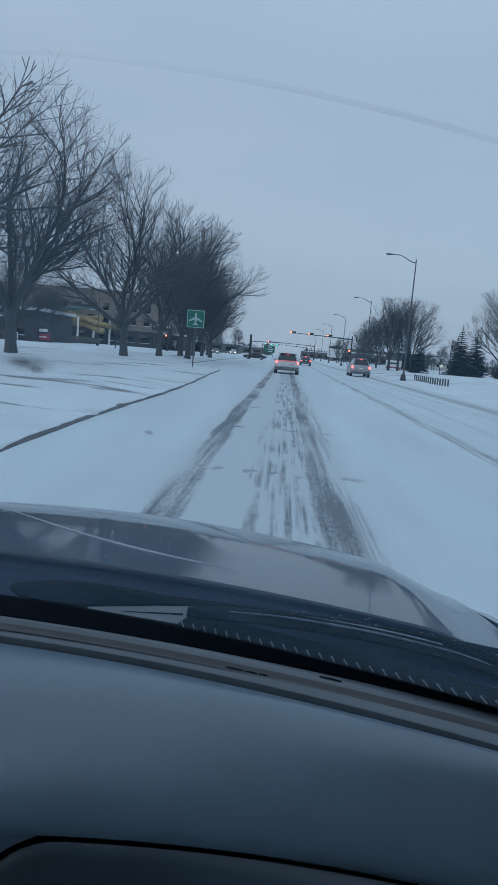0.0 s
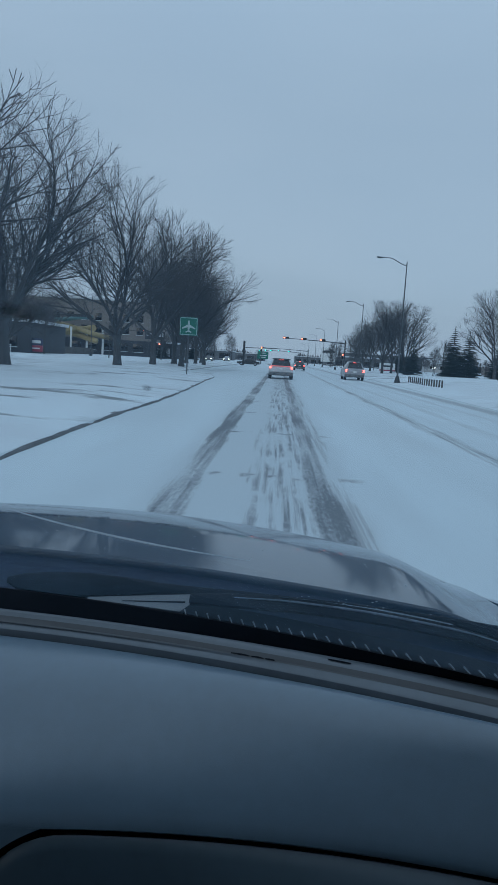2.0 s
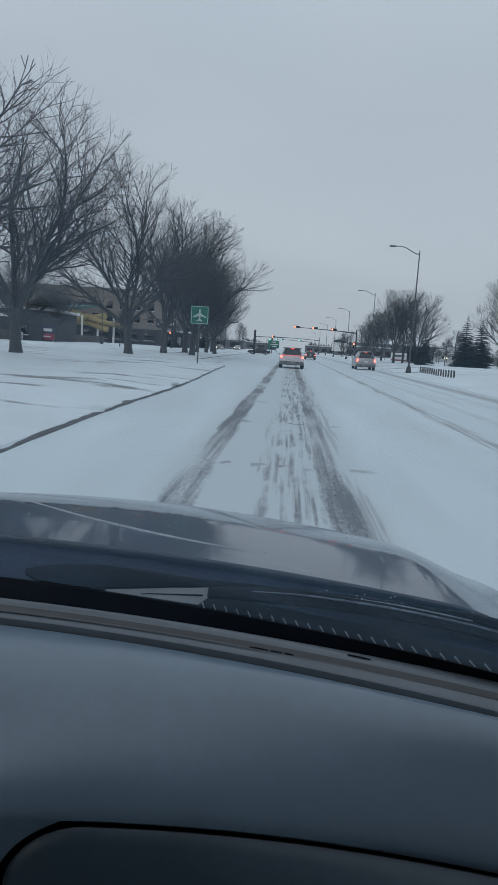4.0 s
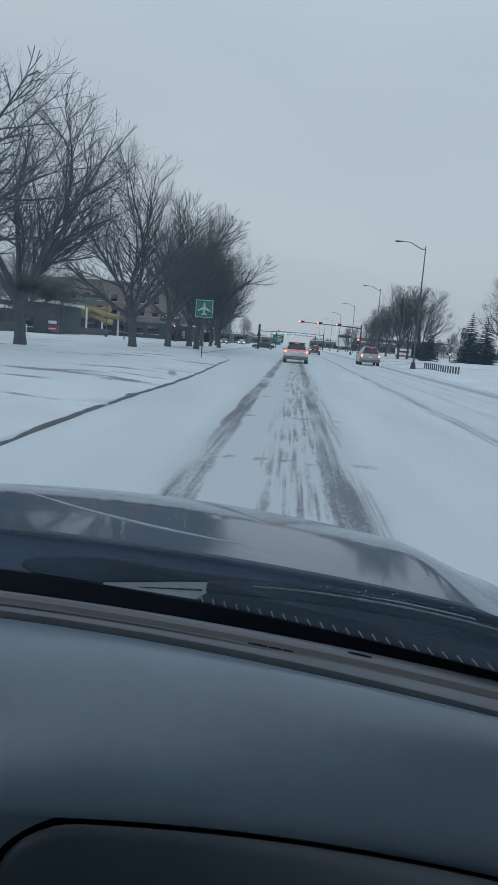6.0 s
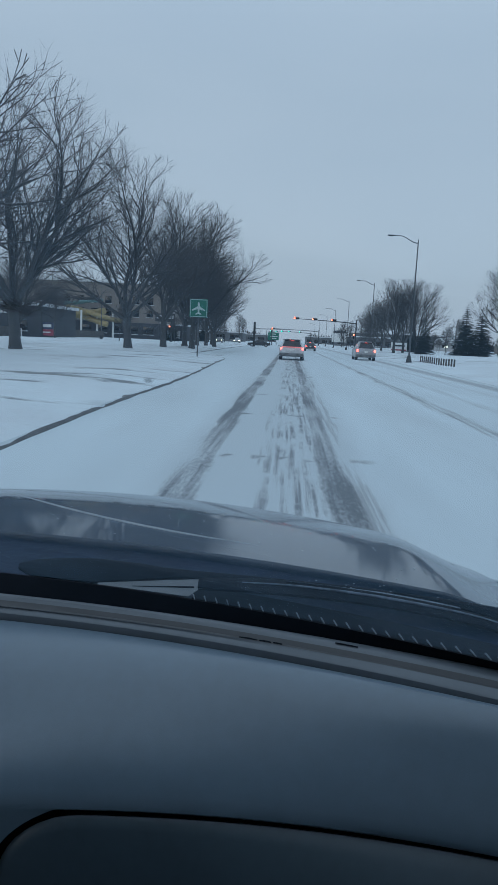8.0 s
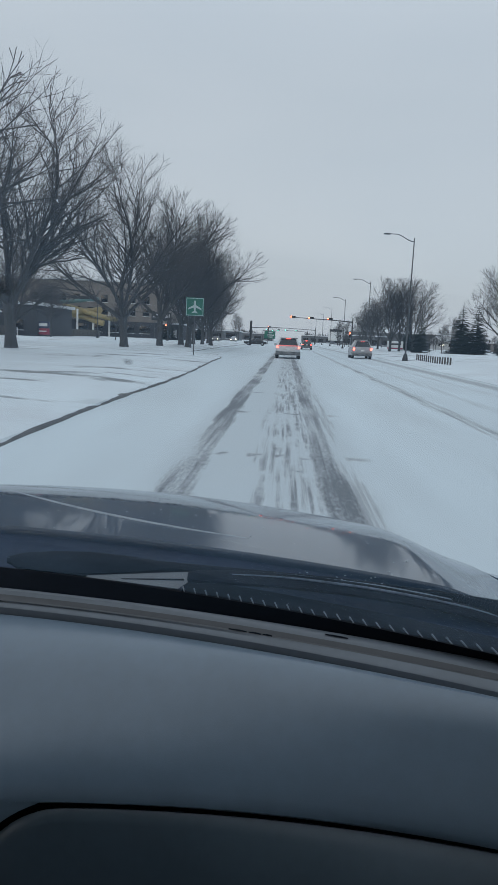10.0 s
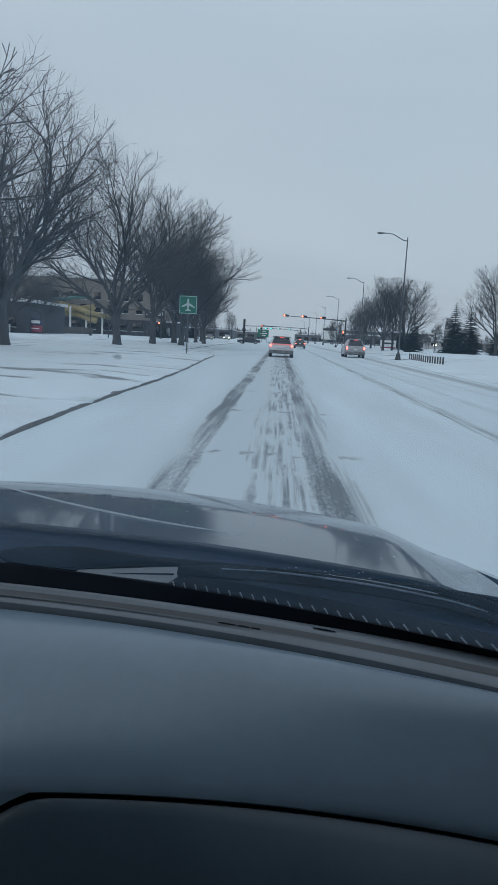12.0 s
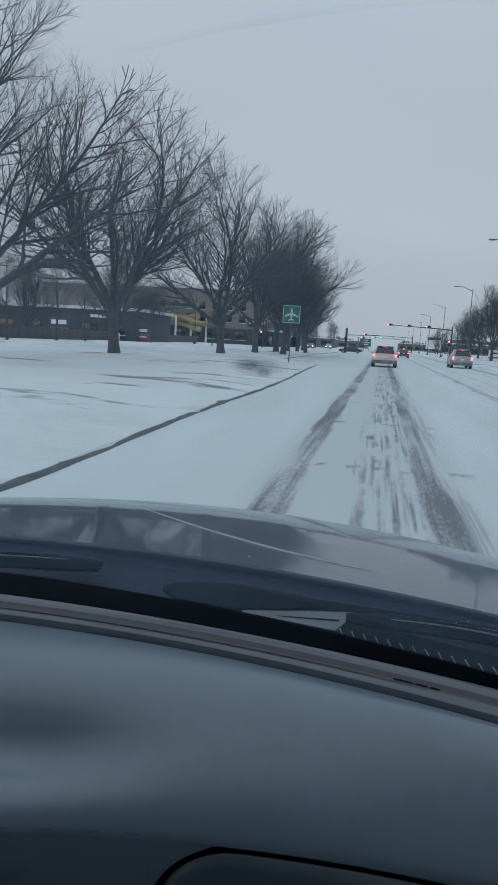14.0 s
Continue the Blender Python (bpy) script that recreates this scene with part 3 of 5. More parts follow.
        rows[0][1] = (CAR_MID + s * 0.745, 0.0, 1.74)
        side_pane = put("side_window", Geo().sheet(rows), M_SIDEGLASS)
        side_pane.visible_shadow = False
        rear_pane = put("side_window", Geo().sheet([[(CAR_MID + s * 0.945, y, 1.09), (CAR_MID + s * 0.745, y, 1.74)] for y in (-1.0, -2.6)]), M_PRIVACY, car, "tinted rear side window")
        rear_pane.visible_shadow = False
        put("door_card", Geo().box((CAR_MID + s * 0.89, -0.3, 0.78), (0.06, 1.5, 0.6), 0.03), M_DASH_DARK)
        for yw in (1.32, -1.55):
            tyre = put("wheel", Geo().tube([(CAR_MID + s * 0.80, yw, 0.33), (CAR_MID + s * 0.82, yw, 0.33), (CAR_MID + s * 0.98, yw, 0.33), (CAR_MID + s * 1.0, yw, 0.33)], [0.30, 0.33, 0.33, 0.30], 24), M_TYRE)
            put("rim", Geo().disc((CAR_MID + s * 1.0, yw, 0.33), 0.21, 0.02, (1, 0, 0), 18), M_RIM, tyre)
    # roof with headliner, tail
    for name, dz, mat in (("roof", 0.045, M_PAINT), ("headliner", 0.0, M_HEADLINER)):
        rows = []
        for y, z in ((0.02, 1.745), (-0.3, 1.79), (-1.2, 1.82), (-2.2, 1.80), (-2.75, 1.72)):
            rows.append([(CAR_MID + u * 0.74, y, z + dz - 0.05 * abs(u) ** 3) for u in span(-1, 1, 11)])
        put(name, Geo().sheet(rows), mat)
    for s in (-1, 1):
        mirror = put("door_mirror", Geo().box((CAR_MID + s * 1.07, 0.52, 1.14), (0.22, 0.10, 0.15), 0.04), M_PAINT)
        put("mirror_glass", Geo().box((CAR_MID + s * 1.07, 0.466, 1.14), (0.18, 0.008, 0.11), 0.003), M_DARKGLASS, mirror)
        for yh in (-0.75, -1.75):
            put("door_handle", Geo().box((CAR_MID + s * 1.008, yh, 0.98), (0.03, 0.16, 0.03), 0.01), M_PAINT)
        put("roof_rail", Geo().tube([(CAR_MID + s * 0.66, y, 1.845 - 0.02 * abs(y + 1.2)) for y in span(-0.3, -2.3, 8)], 0.014, 7), M_BLACK)
        put("rear_lamp", Geo().box((CAR_MID + s * 0.84, -2.76, 1.12), (0.16, 0.06, 0.36), 0.03), M_MAGENTA)
    put("rear_bumper", Geo().box((CAR_MID, -2.78, 0.5), (1.84, 0.16, 0.26), 0.05), M_BUMPER)
    put("tailgate", Geo().box((CAR_MID, -2.72, 0.9), (1.86, 0.1, 0.9), 0.04), M_PAINT)
    tail_pane = put("rear_window", Geo().sheet([[(CAR_MID - 0.86, -2.76, 1.3), (CAR_MID + 0.86, -2.76, 1.3)], [(CAR_MID - 0.72, -2.7, 1.72), (CAR_MID + 0.72, -2.7, 1.72)]]), M_PRIVACY, car, "tinted rear window")
    tail_pane.visible_shadow = False
    put("cabin_floor", Geo().box((CAR_MID, -0.9, 0.38), (1.84, 3.6, 0.06), 0.01), M_CLOTH)
    for sx in (-0.94, 0.0):
        seat = put("seat", Geo().box((sx, -0.42, 0.78), (0.52, 0.55, 0.2), 0.07), M_CLOTH, car, "grey cloth front seat")
        back_turn = Matrix.Rotation(radians(14), 3, "X")
        put("backrest", Geo().box((sx, -0.80, 1.16), (0.5, 0.16, 0.72), 0.07, back_turn), M_CLOTH, seat)
        put("headrest", Geo().box((sx, -0.92, 1.62), (0.27, 0.12, 0.19), 0.05, back_turn), M_CLOTH, seat)

    # windscreen: from its black foot up and back to the roof's edge
    gx = span(-1.36, 0.34, 24)
    rows = []
    for v in span(0, 1, 12):
        rows.append([(CAR_MID + (x - CAR_MID) * (1 - 0.18 * v), glass_foot(x) * (1 - v) + (0.03 - 0.05 * ((x - CAR_MID) / 0.85) ** 2) * v, 1.162 + 0.58 * v + 0.035 * math.sin(math.pi * v)) for x in gx])
    screen = put("windscreen", Geo().sheet(rows), M_GLASS, car, "raked windscreen with small smears of dirt")
    screen.visible_shadow = False
    for (px, vy, sx, sz) in [((-0.0960, 0.4285, 1.4880), (0, 0.66, 0.75), 0.0040, 0.0036), ((0.0234, 0.5255, 1.4010), (0, 0.66, 0.75), 0.0012, 0.0012), ((-0.1650, 0.3753, 1.5320), (0, 0.66, 0.75), 0.020, 0.010), ((-0.1690, 0.3746, 1.5324), (0, 0.66, 0.75), 0.010, 0.006), ((-0.1612, 0.3790, 1.5285), (0, 0.66, 0.75), 0.006, 0.005)]:
        c, q = Vector((px[0], px[1], px[2])), Vector(vy).to_track_quat("Z", "Y")
        rings = [[c + q @ Vector((math.cos(a) * sx * k, math.sin(a) * sz * k, 0)) for a in (math.tau * i / 20 for i in range(20))] for k in (0.01, 0.35, 0.7, 1.0)]
        g = Geo().sheet(rings, close=True)
        put("dirt_spot", g, M_FILM, screen, "dried grey dirt spot")

    # edge of the wiped fan: a thin greasy arc high on the glass
    def on_glass(x, v):
        return Vector((CAR_MID + (x - CAR_MID) * (1 - 0.18 * v), glass_foot(x) * (1 - v) + (0.03 - 0.05 * ((x - CAR_MID) / 0.85) ** 2) * v - 0.002, 1.162 + 0.58 * v + 0.035 * math.sin(math.pi * v)))

    rows = [[on_glass(x, 0.7905 - 0.72 * (x + 0.02) ** 2 - 0.078 * max(0.0, x + 0.02) + dv) for x in span(-0.17, 0.22, 50)] for dv in (-0.0014, 0.0, 0.0014)]
    put("wiped_edge", Geo().sheet(rows), M_STREAK, screen, "faint greasy arc left by the wiper")

    # black foot of the glass
    bx = span(-1.38, 0.36, 40)
    rows = [[(x, glass_foot(x) + 0.012, 1.150) for x in bx], [(x, glass_foot(x), 1.161) for x in bx], [(x, glass_foot(x) - 0.004, 1.1615) for x in bx], [(x, dash_far(x) + 0.002, 1.143) for x in bx], [(x, dash_far(x) + 0.004, 1.11) for x in bx]]
    put("screen_seal", Geo().sheet(rows), M_BLACK, car, "matt black band along the foot of the windscreen")

    # cowl below the hood's back edge, its ribbed grille and the wipers
    rows = []
    for v, dz in ((0, -0.012), (0.12, -0.018), (0.3, -0.024), (0.55, -0.020), (0.8, -0.014), (1.0, -0.010)):
        rows.append([(x, glass_foot(x) + 0.01 + (hood_back(x) - 0.008 - glass_foot(x)) * v, 1.162 + dz) for x in bx])
    cowl = put("cowl", Geo().sheet(rows), M_COWL, car, "wet black plastic cowl below the windscreen")
    for k in range(34):
        x = -0.115 + k * 0.0163
        y = glass_foot(x) + 0.018
        g = Geo().tube([(x, y, 1.1535), (x - 0.004, y + 0.014, 1.1555)], [0.0008, 0.0012], 5)
        put("grille_rib", g, M_TRIM, cowl)

    gx = span(-0.12, 0.36, 24)
    put("cowl_grille", Geo().sheet([[(x, glass_foot(x) + d, z) for x in gx] for d, z in ((0.0105, 1.1515), (0.018, 1.1522), (0.045, 1.1535), (0.075, 1.1525))]), M_BLACK, cowl, "black ribbed air inlet of the cowl")
    strip = span(-0.262, -0.096, 14)
    foot_line = [0.9085 - 0.14 * (x + 0.262) for x in strip]
    head_line = [0.9105 + 0.29 * (x + 0.262) for x in strip]
    put("cowl_strip", Geo().sheet([[(x + (k - 1) * 0.03 * (x + 0.262) / 0.172, a + (b - a) * k, 1.1555 + 0.002 * k) for x, a, b in zip(strip, foot_line, head_line)] for k in (0, 0.5, 1)]), M_STRIP, cowl, "pale wet strip along the cowl")
    put("strip_gap", Geo().tube([(x, 0.4 * a + 0.6 * b - 0.008, 1.1568) for x, a, b in list(zip(strip, foot_line, head_line))[4:-2]], [0.0004 + 0.0002 * k for k in range(8)], 5), M_BLACK, cowl)
    frost = Geo()
    for k in range(60):
        x = rng.uniform(-0.06, 0.33)
        y = 0.885 + 0.02 * math.sin(x * 9) - 0.25 * max(0, x - 0.05) ** 1.5 + 0.03 + rng.gauss(0, 0.012)
        s = rng.uniform(0.0004, 0.0012)
        frost.ball((x, y, 1.178 - 0.055 * max(0, x) + rng.uniform(-0.004, 0.002)), (s * 1.6, s, s * 0.7), 4, 6)
    tagged(put("ice_crumbs", frost, M_DROP, cowl, "small crumbs of ice on the cowl"), kind="stuff")

    def blade(points, label, wide):
        def smooth_path(ps, n=18):
            out = []
            for i in range(n):
                t = i / (n - 1) * (len(ps) - 1)
                k = min(int(t), len(ps) - 2)
                out.append(Vector(ps[k]).lerp(Vector(ps[k + 1]), t - k))
            for _ in range(2):
                out = [out[0]] + [(out[i - 1] + out[i] * 2 + out[i + 1]) / 4 for i in range(1, n - 1)] + [out[-1]]
            return out
        path = smooth_path(points)
        g = Geo()
        rows = []
        for i, p in enumerate(path):
            w = wide * (0.55 + 0.45 * math.sin(math.pi * min(0.5, i / 10)) ** 0.6) * (1 - 0.35 * i / 17)
            rows.append([p + Vector((0, math.cos(a) * w, math.sin(a) * w * 0.42)) for a in (math.tau * k / 10 for k in range(10))])
        g.sheet(rows, close=True)
        g.f.append(tuple(range(10)))
        wiper = put("wiper", g, M_BLACK, car, label)
        arm = [p + Vector((0.0, 0.012, 0.010)) for p in path[9:]]
        put("wiper_arm", Geo().tube(arm, [0.0015 + 0.006 * ease(0, 5, k) for k in range(len(arm))], 6), M_BLACK, wiper)
        if wide > 0.02:
            put("ridge", Geo().tube([p + Vector((0, -0.010, wide * 0.36)) for p in path[2:-2]], [0.0006 + 0.0012 * math.sin(math.pi * k / 13) for k in range(14)], 6), M_FROST, wiper, "worn pale ridge of the wiper blade")
        if wide > 0.02:
            ribbon = path[4:13]
            put("frost", Geo().sheet([[p + Vector((0, -0.002 + k * (0.005 + 0.013 * i / 8), wide * (0.47 - 0.12 * k))) for i, p in enumerate(ribbon)] for k in (0, 0.5, 1)]), M_FROST, wiper, "pale strip of frost along the blade")
        put("rubber_edge", Geo().tube([p + Vector((0, -0.004, -0.006)) for p in path], 0.0028, 5), M_BLACK, wiper)

    blade([(-0.112, 0.895, 1.172), (0.02, 0.902, 1.172), (0.15, 0.893, 1.166), (0.275, 0.872, 1.156), (0.34, 0.83, 1.15)], "parked passenger-side wiper with a wet black blade", 0.024)
    blade([(-0.52, 0.995, 1.166), (-0.62, 0.985, 1.166), (-0.80, 0.955, 1.162), (-1.0, 0.91, 1.158), (-1.25, 0.84, 1.15)], "parked driver-side wiper with a rounded black tip", 0.030)
    # the drive arm of the passenger-side wiper, with its moulded cap
    ends = ((-0.396, 0.955, 0.006), (-0.375, 0.955, 0.026), (-0.33, 0.956, 0.040), (-0.28, 0.957, 0.044), (-0.22, 0.961, 0.033), (-0.17, 0.965, 0.016), (-0.13, 0.966, 0.011), (-0.04, 0.960, 0.010), (0.1, 0.945, 0.010), (0.25, 0.915, 0.010), (0.34, 0.89, 0.009))
    rows = [[(x, y + math.cos(a) * w, 1.158 + math.sin(a) * (0.004 + w * 0.22)) for a in (math.tau * k / 12 for k in range(12))] for x, y, w in ends]
    arm_geo = Geo().sheet(rows, close=True)
    arm_geo.f.append(tuple(range(12)))
    put("wiper_drive", arm_geo, M_BLACK, car, "wet black wiper drive arm with a moulded cap")

    # dashboard: ledge, defroster groove, step, padded top
    dash = put("dashboard", Geo().sheet([[(x, dash_far(x) + 0.002, 1.120) for x in bx], [(x, dash_far(x), 1.1450) for x in bx], [(x, dash_far(x) - 0.004, 1.1470) for x in bx], [(x, dash_far(x) - 0.011, 1.1468) for x in bx], [(x, dash_groove(x) + 0.013, 1.1450) for x in bx], [(x, dash_groove(x) + 0.010, 1.1425) for x in bx]]), M_TRIM, car, "dark grey moulded dashboard with a defroster groove")
    put("groove", Geo().sheet([[(x, dash_groove(x) + 0.010, 1.1425) for x in bx], [(x, dash_groove(x) + 0.005, 1.1375) for x in bx], [(x, dash_groove(x) - 0.003, 1.1365) for x in bx], [(x, dash_groove(x) - 0.006, 1.1405) for x in bx]]), M_GROOVE, dash)
    put("ledge", Geo().sheet([[(x, dash_groove(x) - 0.006, 1.1405) for x in bx], [(x, dash_step(x) + 0.010, 1.1380) for x in bx], [(x, dash_step(x) + 0.004, 1.1362) for x in bx], [(x, dash_step(x) + 0.002, 1.1340) for x in bx], [(x, dash_step(x) + 0.0015, 1.120) for x in bx]]), M_TRIM, dash)
    for x0, x1, out, z in ((-0.046, -0.022, 0.0005, 1.1385), (-0.020, -0.004, 0.0005, 1.1385), (-0.002, 0.010, 0.0005, 1.1385), (0.076, 0.104, 0.0146, 1.1466)):
        put("defroster_slot", Geo().sheet([[(x, dash_groove(x) + out, z) for x in span(x0, x1, 6)], [(x, dash_groove(x) + out + 0.0034 - 0.0015 * abs(2 * (x - x0) / (x1 - x0) - 1), z + 0.0008) for x in span(x0, x1, 6)]]), M_BLACK, dash)
    # padded top: crowned, rolling down towards the passenger
    profile = ((0.0, 1.116), (0.006, 1.1258), (0.018, 1.1278), (0.05, 1.1302), (0.12, 1.1348), (0.22, 1.1400), (0.32, 1.1421), (0.42, 1.1400), (0.52, 1.1308), (0.62, 1.1150), (0.72, 1.0965), (0.83, 1.0745), (0.92, 1.0535), (0.975, 1.037), (1.0, 1.0266), (1.004, 1.0205), (0.985, 1.017), (0.93, 1.016), (0.86, 1.018))
    profile = [p for k in range(len(profile) - 1) for p in ((profile[k], tuple((profile[k][i] + profile[k + 1][i]) / 2 for i in (0, 1))) if 3 < k < 12 else (profile[k],))] + [profile[-1]]
    rows = []
    for v, z in profile:
        dip = 0.034 * math.exp(-((v - 0.74) / 0.12) ** 2)   # the pad hollows towards the middle of the dash
        even = 1.1421 - 0.1155 * (v - 0.32) / 0.68 if 0.32 < v < 1 and z > 1.0266 else z   # the pad falls more evenly near the door
        rows.append([(x, dash_step(x) - 0.002 + (dash_seam(x) - dash_step(x) + 0.002) * v, z + 0.35 * (even - z) * ease(-0.30, 0.12, x) - dip * ease(-0.27, -0.46, x)) for x in bx])
    put("padded_top", Geo().sheet(rows), M_DASH, dash, "soft grain padded dashboard top")
    # lower face behind the seam, black to paint the gap's shade, and the passenger panel with a rounded corner
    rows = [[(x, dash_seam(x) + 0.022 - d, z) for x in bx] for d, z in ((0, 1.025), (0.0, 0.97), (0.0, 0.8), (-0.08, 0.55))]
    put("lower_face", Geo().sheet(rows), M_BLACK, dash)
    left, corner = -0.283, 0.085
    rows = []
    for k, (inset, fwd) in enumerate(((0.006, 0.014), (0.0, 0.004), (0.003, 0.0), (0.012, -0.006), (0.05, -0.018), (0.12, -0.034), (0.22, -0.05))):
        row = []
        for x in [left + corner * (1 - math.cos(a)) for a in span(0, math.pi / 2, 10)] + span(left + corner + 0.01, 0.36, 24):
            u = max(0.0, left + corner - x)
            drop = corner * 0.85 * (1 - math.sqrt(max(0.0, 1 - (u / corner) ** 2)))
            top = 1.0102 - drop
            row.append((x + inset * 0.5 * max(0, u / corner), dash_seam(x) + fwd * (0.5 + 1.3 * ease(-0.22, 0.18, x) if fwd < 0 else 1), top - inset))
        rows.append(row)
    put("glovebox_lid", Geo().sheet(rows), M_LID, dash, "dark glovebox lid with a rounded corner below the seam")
    # centre face left of the lid
    cx = span(-1.38, left - 0.006, 24)
    kx = [left - 0.006 + corner * (1 - math.cos(a)) for a in span(0, math.pi / 2, 14)]
    foot = [0.80] * len(cx)
    for x in kx:
        u = min(1.0, max(0.0, left - 0.006 + corner - x) / corner)
        foot.append(1.0170 + 0.009 * (1 - u) ** 3 - corner * 0.85 * (1 - math.sqrt(1 - u * u)))
    rows = [[(x, dash_seam(x), 1.0264) for x in cx + kx]]
    for k in (0.04, 0.15, 0.4, 0.7, 1.0):
        rows.append([(x, dash_seam(x) - 0.0055 * min(1.0, (1.0264 - z) / 0.08) * k ** 0.5, 1.0264 + (z - 1.0264) * k) for x, z in zip(cx + kx, foot)])
    face = Geo().sheet(rows)
    put("centre_face", face, M_DASH, dash)
    vent = put("air_vent", Geo().box((-0.56, dash_seam(-0.56) - 0.006, 0.965), (0.26, 0.012, 0.055), 0.005), M_BLACK, dash)
    for k in range(4):
        put("vane", Geo().box((-0.56, dash_seam(-0.56) - 0.014, 0.947 + 0.012 * k), (0.245, 0.006, 0.003), 0.001), M_DASH_DARK, vent)
    wheel = put("steering_wheel", Geo().tube([(-0.98 + 0.18 * math.cos(a), 0.34 + 0.06 * math.sin(a), 1.0 + 0.17 * math.sin(a)) for a in span(0, math.tau, 33)], 0.016, 8), M_BLACK)
    put("hub", Geo().box((-0.98, 0.36, 1.0), (0.16, 0.06, 0.12), 0.03), M_DASH_DARK, wheel)
    return car


build_own_car()


# ---- trees ----
def grow(seed, height, wide, trunk=2.6, thick=0.26, rise=0.035):
    """Slender tree with one leading stem: segments of the trunk and limbs, and of the fine crown."""
    rng = random.Random(seed)
    wood, twigs = [], []

    def aside(d, angle):
        axis = d.cross(Vector((rng.gauss(0, 1), rng.gauss(0, 1), rng.gauss(0, 1)))).normalized()
        return (Matrix.Rotation(angle, 3, axis) @ d).normalized()

    def sprig(p, d, length):
        """A fine twig that forks once and ends in points."""
        mid = p + d * length * 0.55
        twigs.append((p.copy(), mid.copy(), 0.0075, 0.006, 3))
        for k in range(2):
            e = aside(d, radians(rng.uniform(12, 34)))
            twigs.append((mid.copy(), mid + e * length * rng.uniform(0.35, 0.6), 0.006, 0.0, 4))

    def fork(p, d, length, r, left):
        """A branch that bends a little, bears side shoots, then divides."""
        level = 1 if left > 4 else 2 if left > 2 else 3
        n = 3 if left > 3 else 2
        for i in range(n):
            d = (d + Vector((rng.gauss(0, 0.08), rng.gauss(0, 0.08), rng.gauss(rise, 0.05)))).normalized()
            q = p + d * length / n
            r2 = max(0.0075, r * (1 - 0.28 / n))
            (wood if level < 3 else twigs).append((p.copy(), q.copy(), r, r2, level))
            p, r = q, r2
            if left <= 2:
                sprig(p, aside(d, radians(rng.uniform(28, 60))), rng.uniform(0.45, 0.85))
            elif i < n - 1 and rng.random() < 0.6:
                fork(p, aside(d, radians(rng.uniform(35, 60))), length * rng.uniform(0.4, 0.6), r * 0.42, max(1, left - 3))
        if left == 0:
            sprig(p, d, rng.uniform(0.4, 0.8))
            return
        for k in range(3 if rng.random() < 0.2 else 2):
            main = k == 0
            fork(p, aside(d, radians(rng.uniform(5, 17) if main else rng.uniform(24, 46))), length * rng.uniform(0.74, 0.90) * (1 if main else 0.84), r * (0.84 if main else 0.66), left - 1)

    top, d = Vector((0, 0, -0.3)), Vector((rng.gauss(0, 0.03), rng.gauss(0, 0.03), 1)).normalized()
    for i in range(5):
        q = top + d * ((trunk + 0.3) / 5)
        wood.append((top.copy(), q.copy(), thick * (1.5, 1.22, 1.02, 0.97, 0.95)[i], thick * (1.22, 1.02, 0.97, 0.95, 0.98)[i], 0))
        top = q
        d = (d + Vector((rng.gauss(0, 0.03), rng.gauss(0, 0.03), 0))).normalized()
    # one straight stem to the top, side branches rising from it
    p, n = top, 16
    step = (height - trunk) / n
    for i in range(n):
        q = p + Vector((rng.gauss(0, 0.045), rng.gauss(0, 0.045), 1)) * step
        wood.append((p.copy(), q.copy(), thick * 0.92 * (1 - i / n) ** 1.2 + 0.012, thick * 0.92 * (1 - (i + 1) / n) ** 1.2 + 0.012, 0))
        for _ in range(2):
            a, tilt = rng.uniform(0, math.tau), radians(rng.uniform(26, 44))
            way = Vector((math.cos(a) * math.sin(tilt), math.sin(a) * math.sin(tilt), math.cos(tilt)))
            fork(p.lerp(q, rng.random()), way, wide * (0.24 - 0.17 * i / n) * rng.uniform(0.8, 1.15), thick * (0.24 - 0.15 * i / n) + 0.006, 3 if i < 9 else 2 if i < 14 else 1)
        p = q
    # bring the whole crown to its height and width, trunk kept
    tops = [q for _, q, _, _, _ in wood + twigs]
    tall = sorted(q.z for q in tops)[int(len(tops) * 0.998)]
    reach = sorted(math.hypot(q.x, q.y) for q in tops)[int(len(tops) * 0.985)]
    kz = (height - trunk) / (tall - trunk)
    kr = min(max(wide / 2 / reach, 0.8 * kz), 1.25 * kz)

    def fit(q):
        if q.z <= trunk:
            return q
        far = math.hypot(q.x, q.y) * kr
        k = kr if far < wide * 0.47 else kr * (wide * 0.47 + (far - wide * 0.47) * 0.3) / far
        return Vector((q.x * k, q.y * k, trunk + (q.z - trunk) * kz))

    def bend(segs):
        return [(fit(a), fit(b), c, e, lv) for a, b, c, e, lv in segs]
    return bend(wood), bend(twigs)


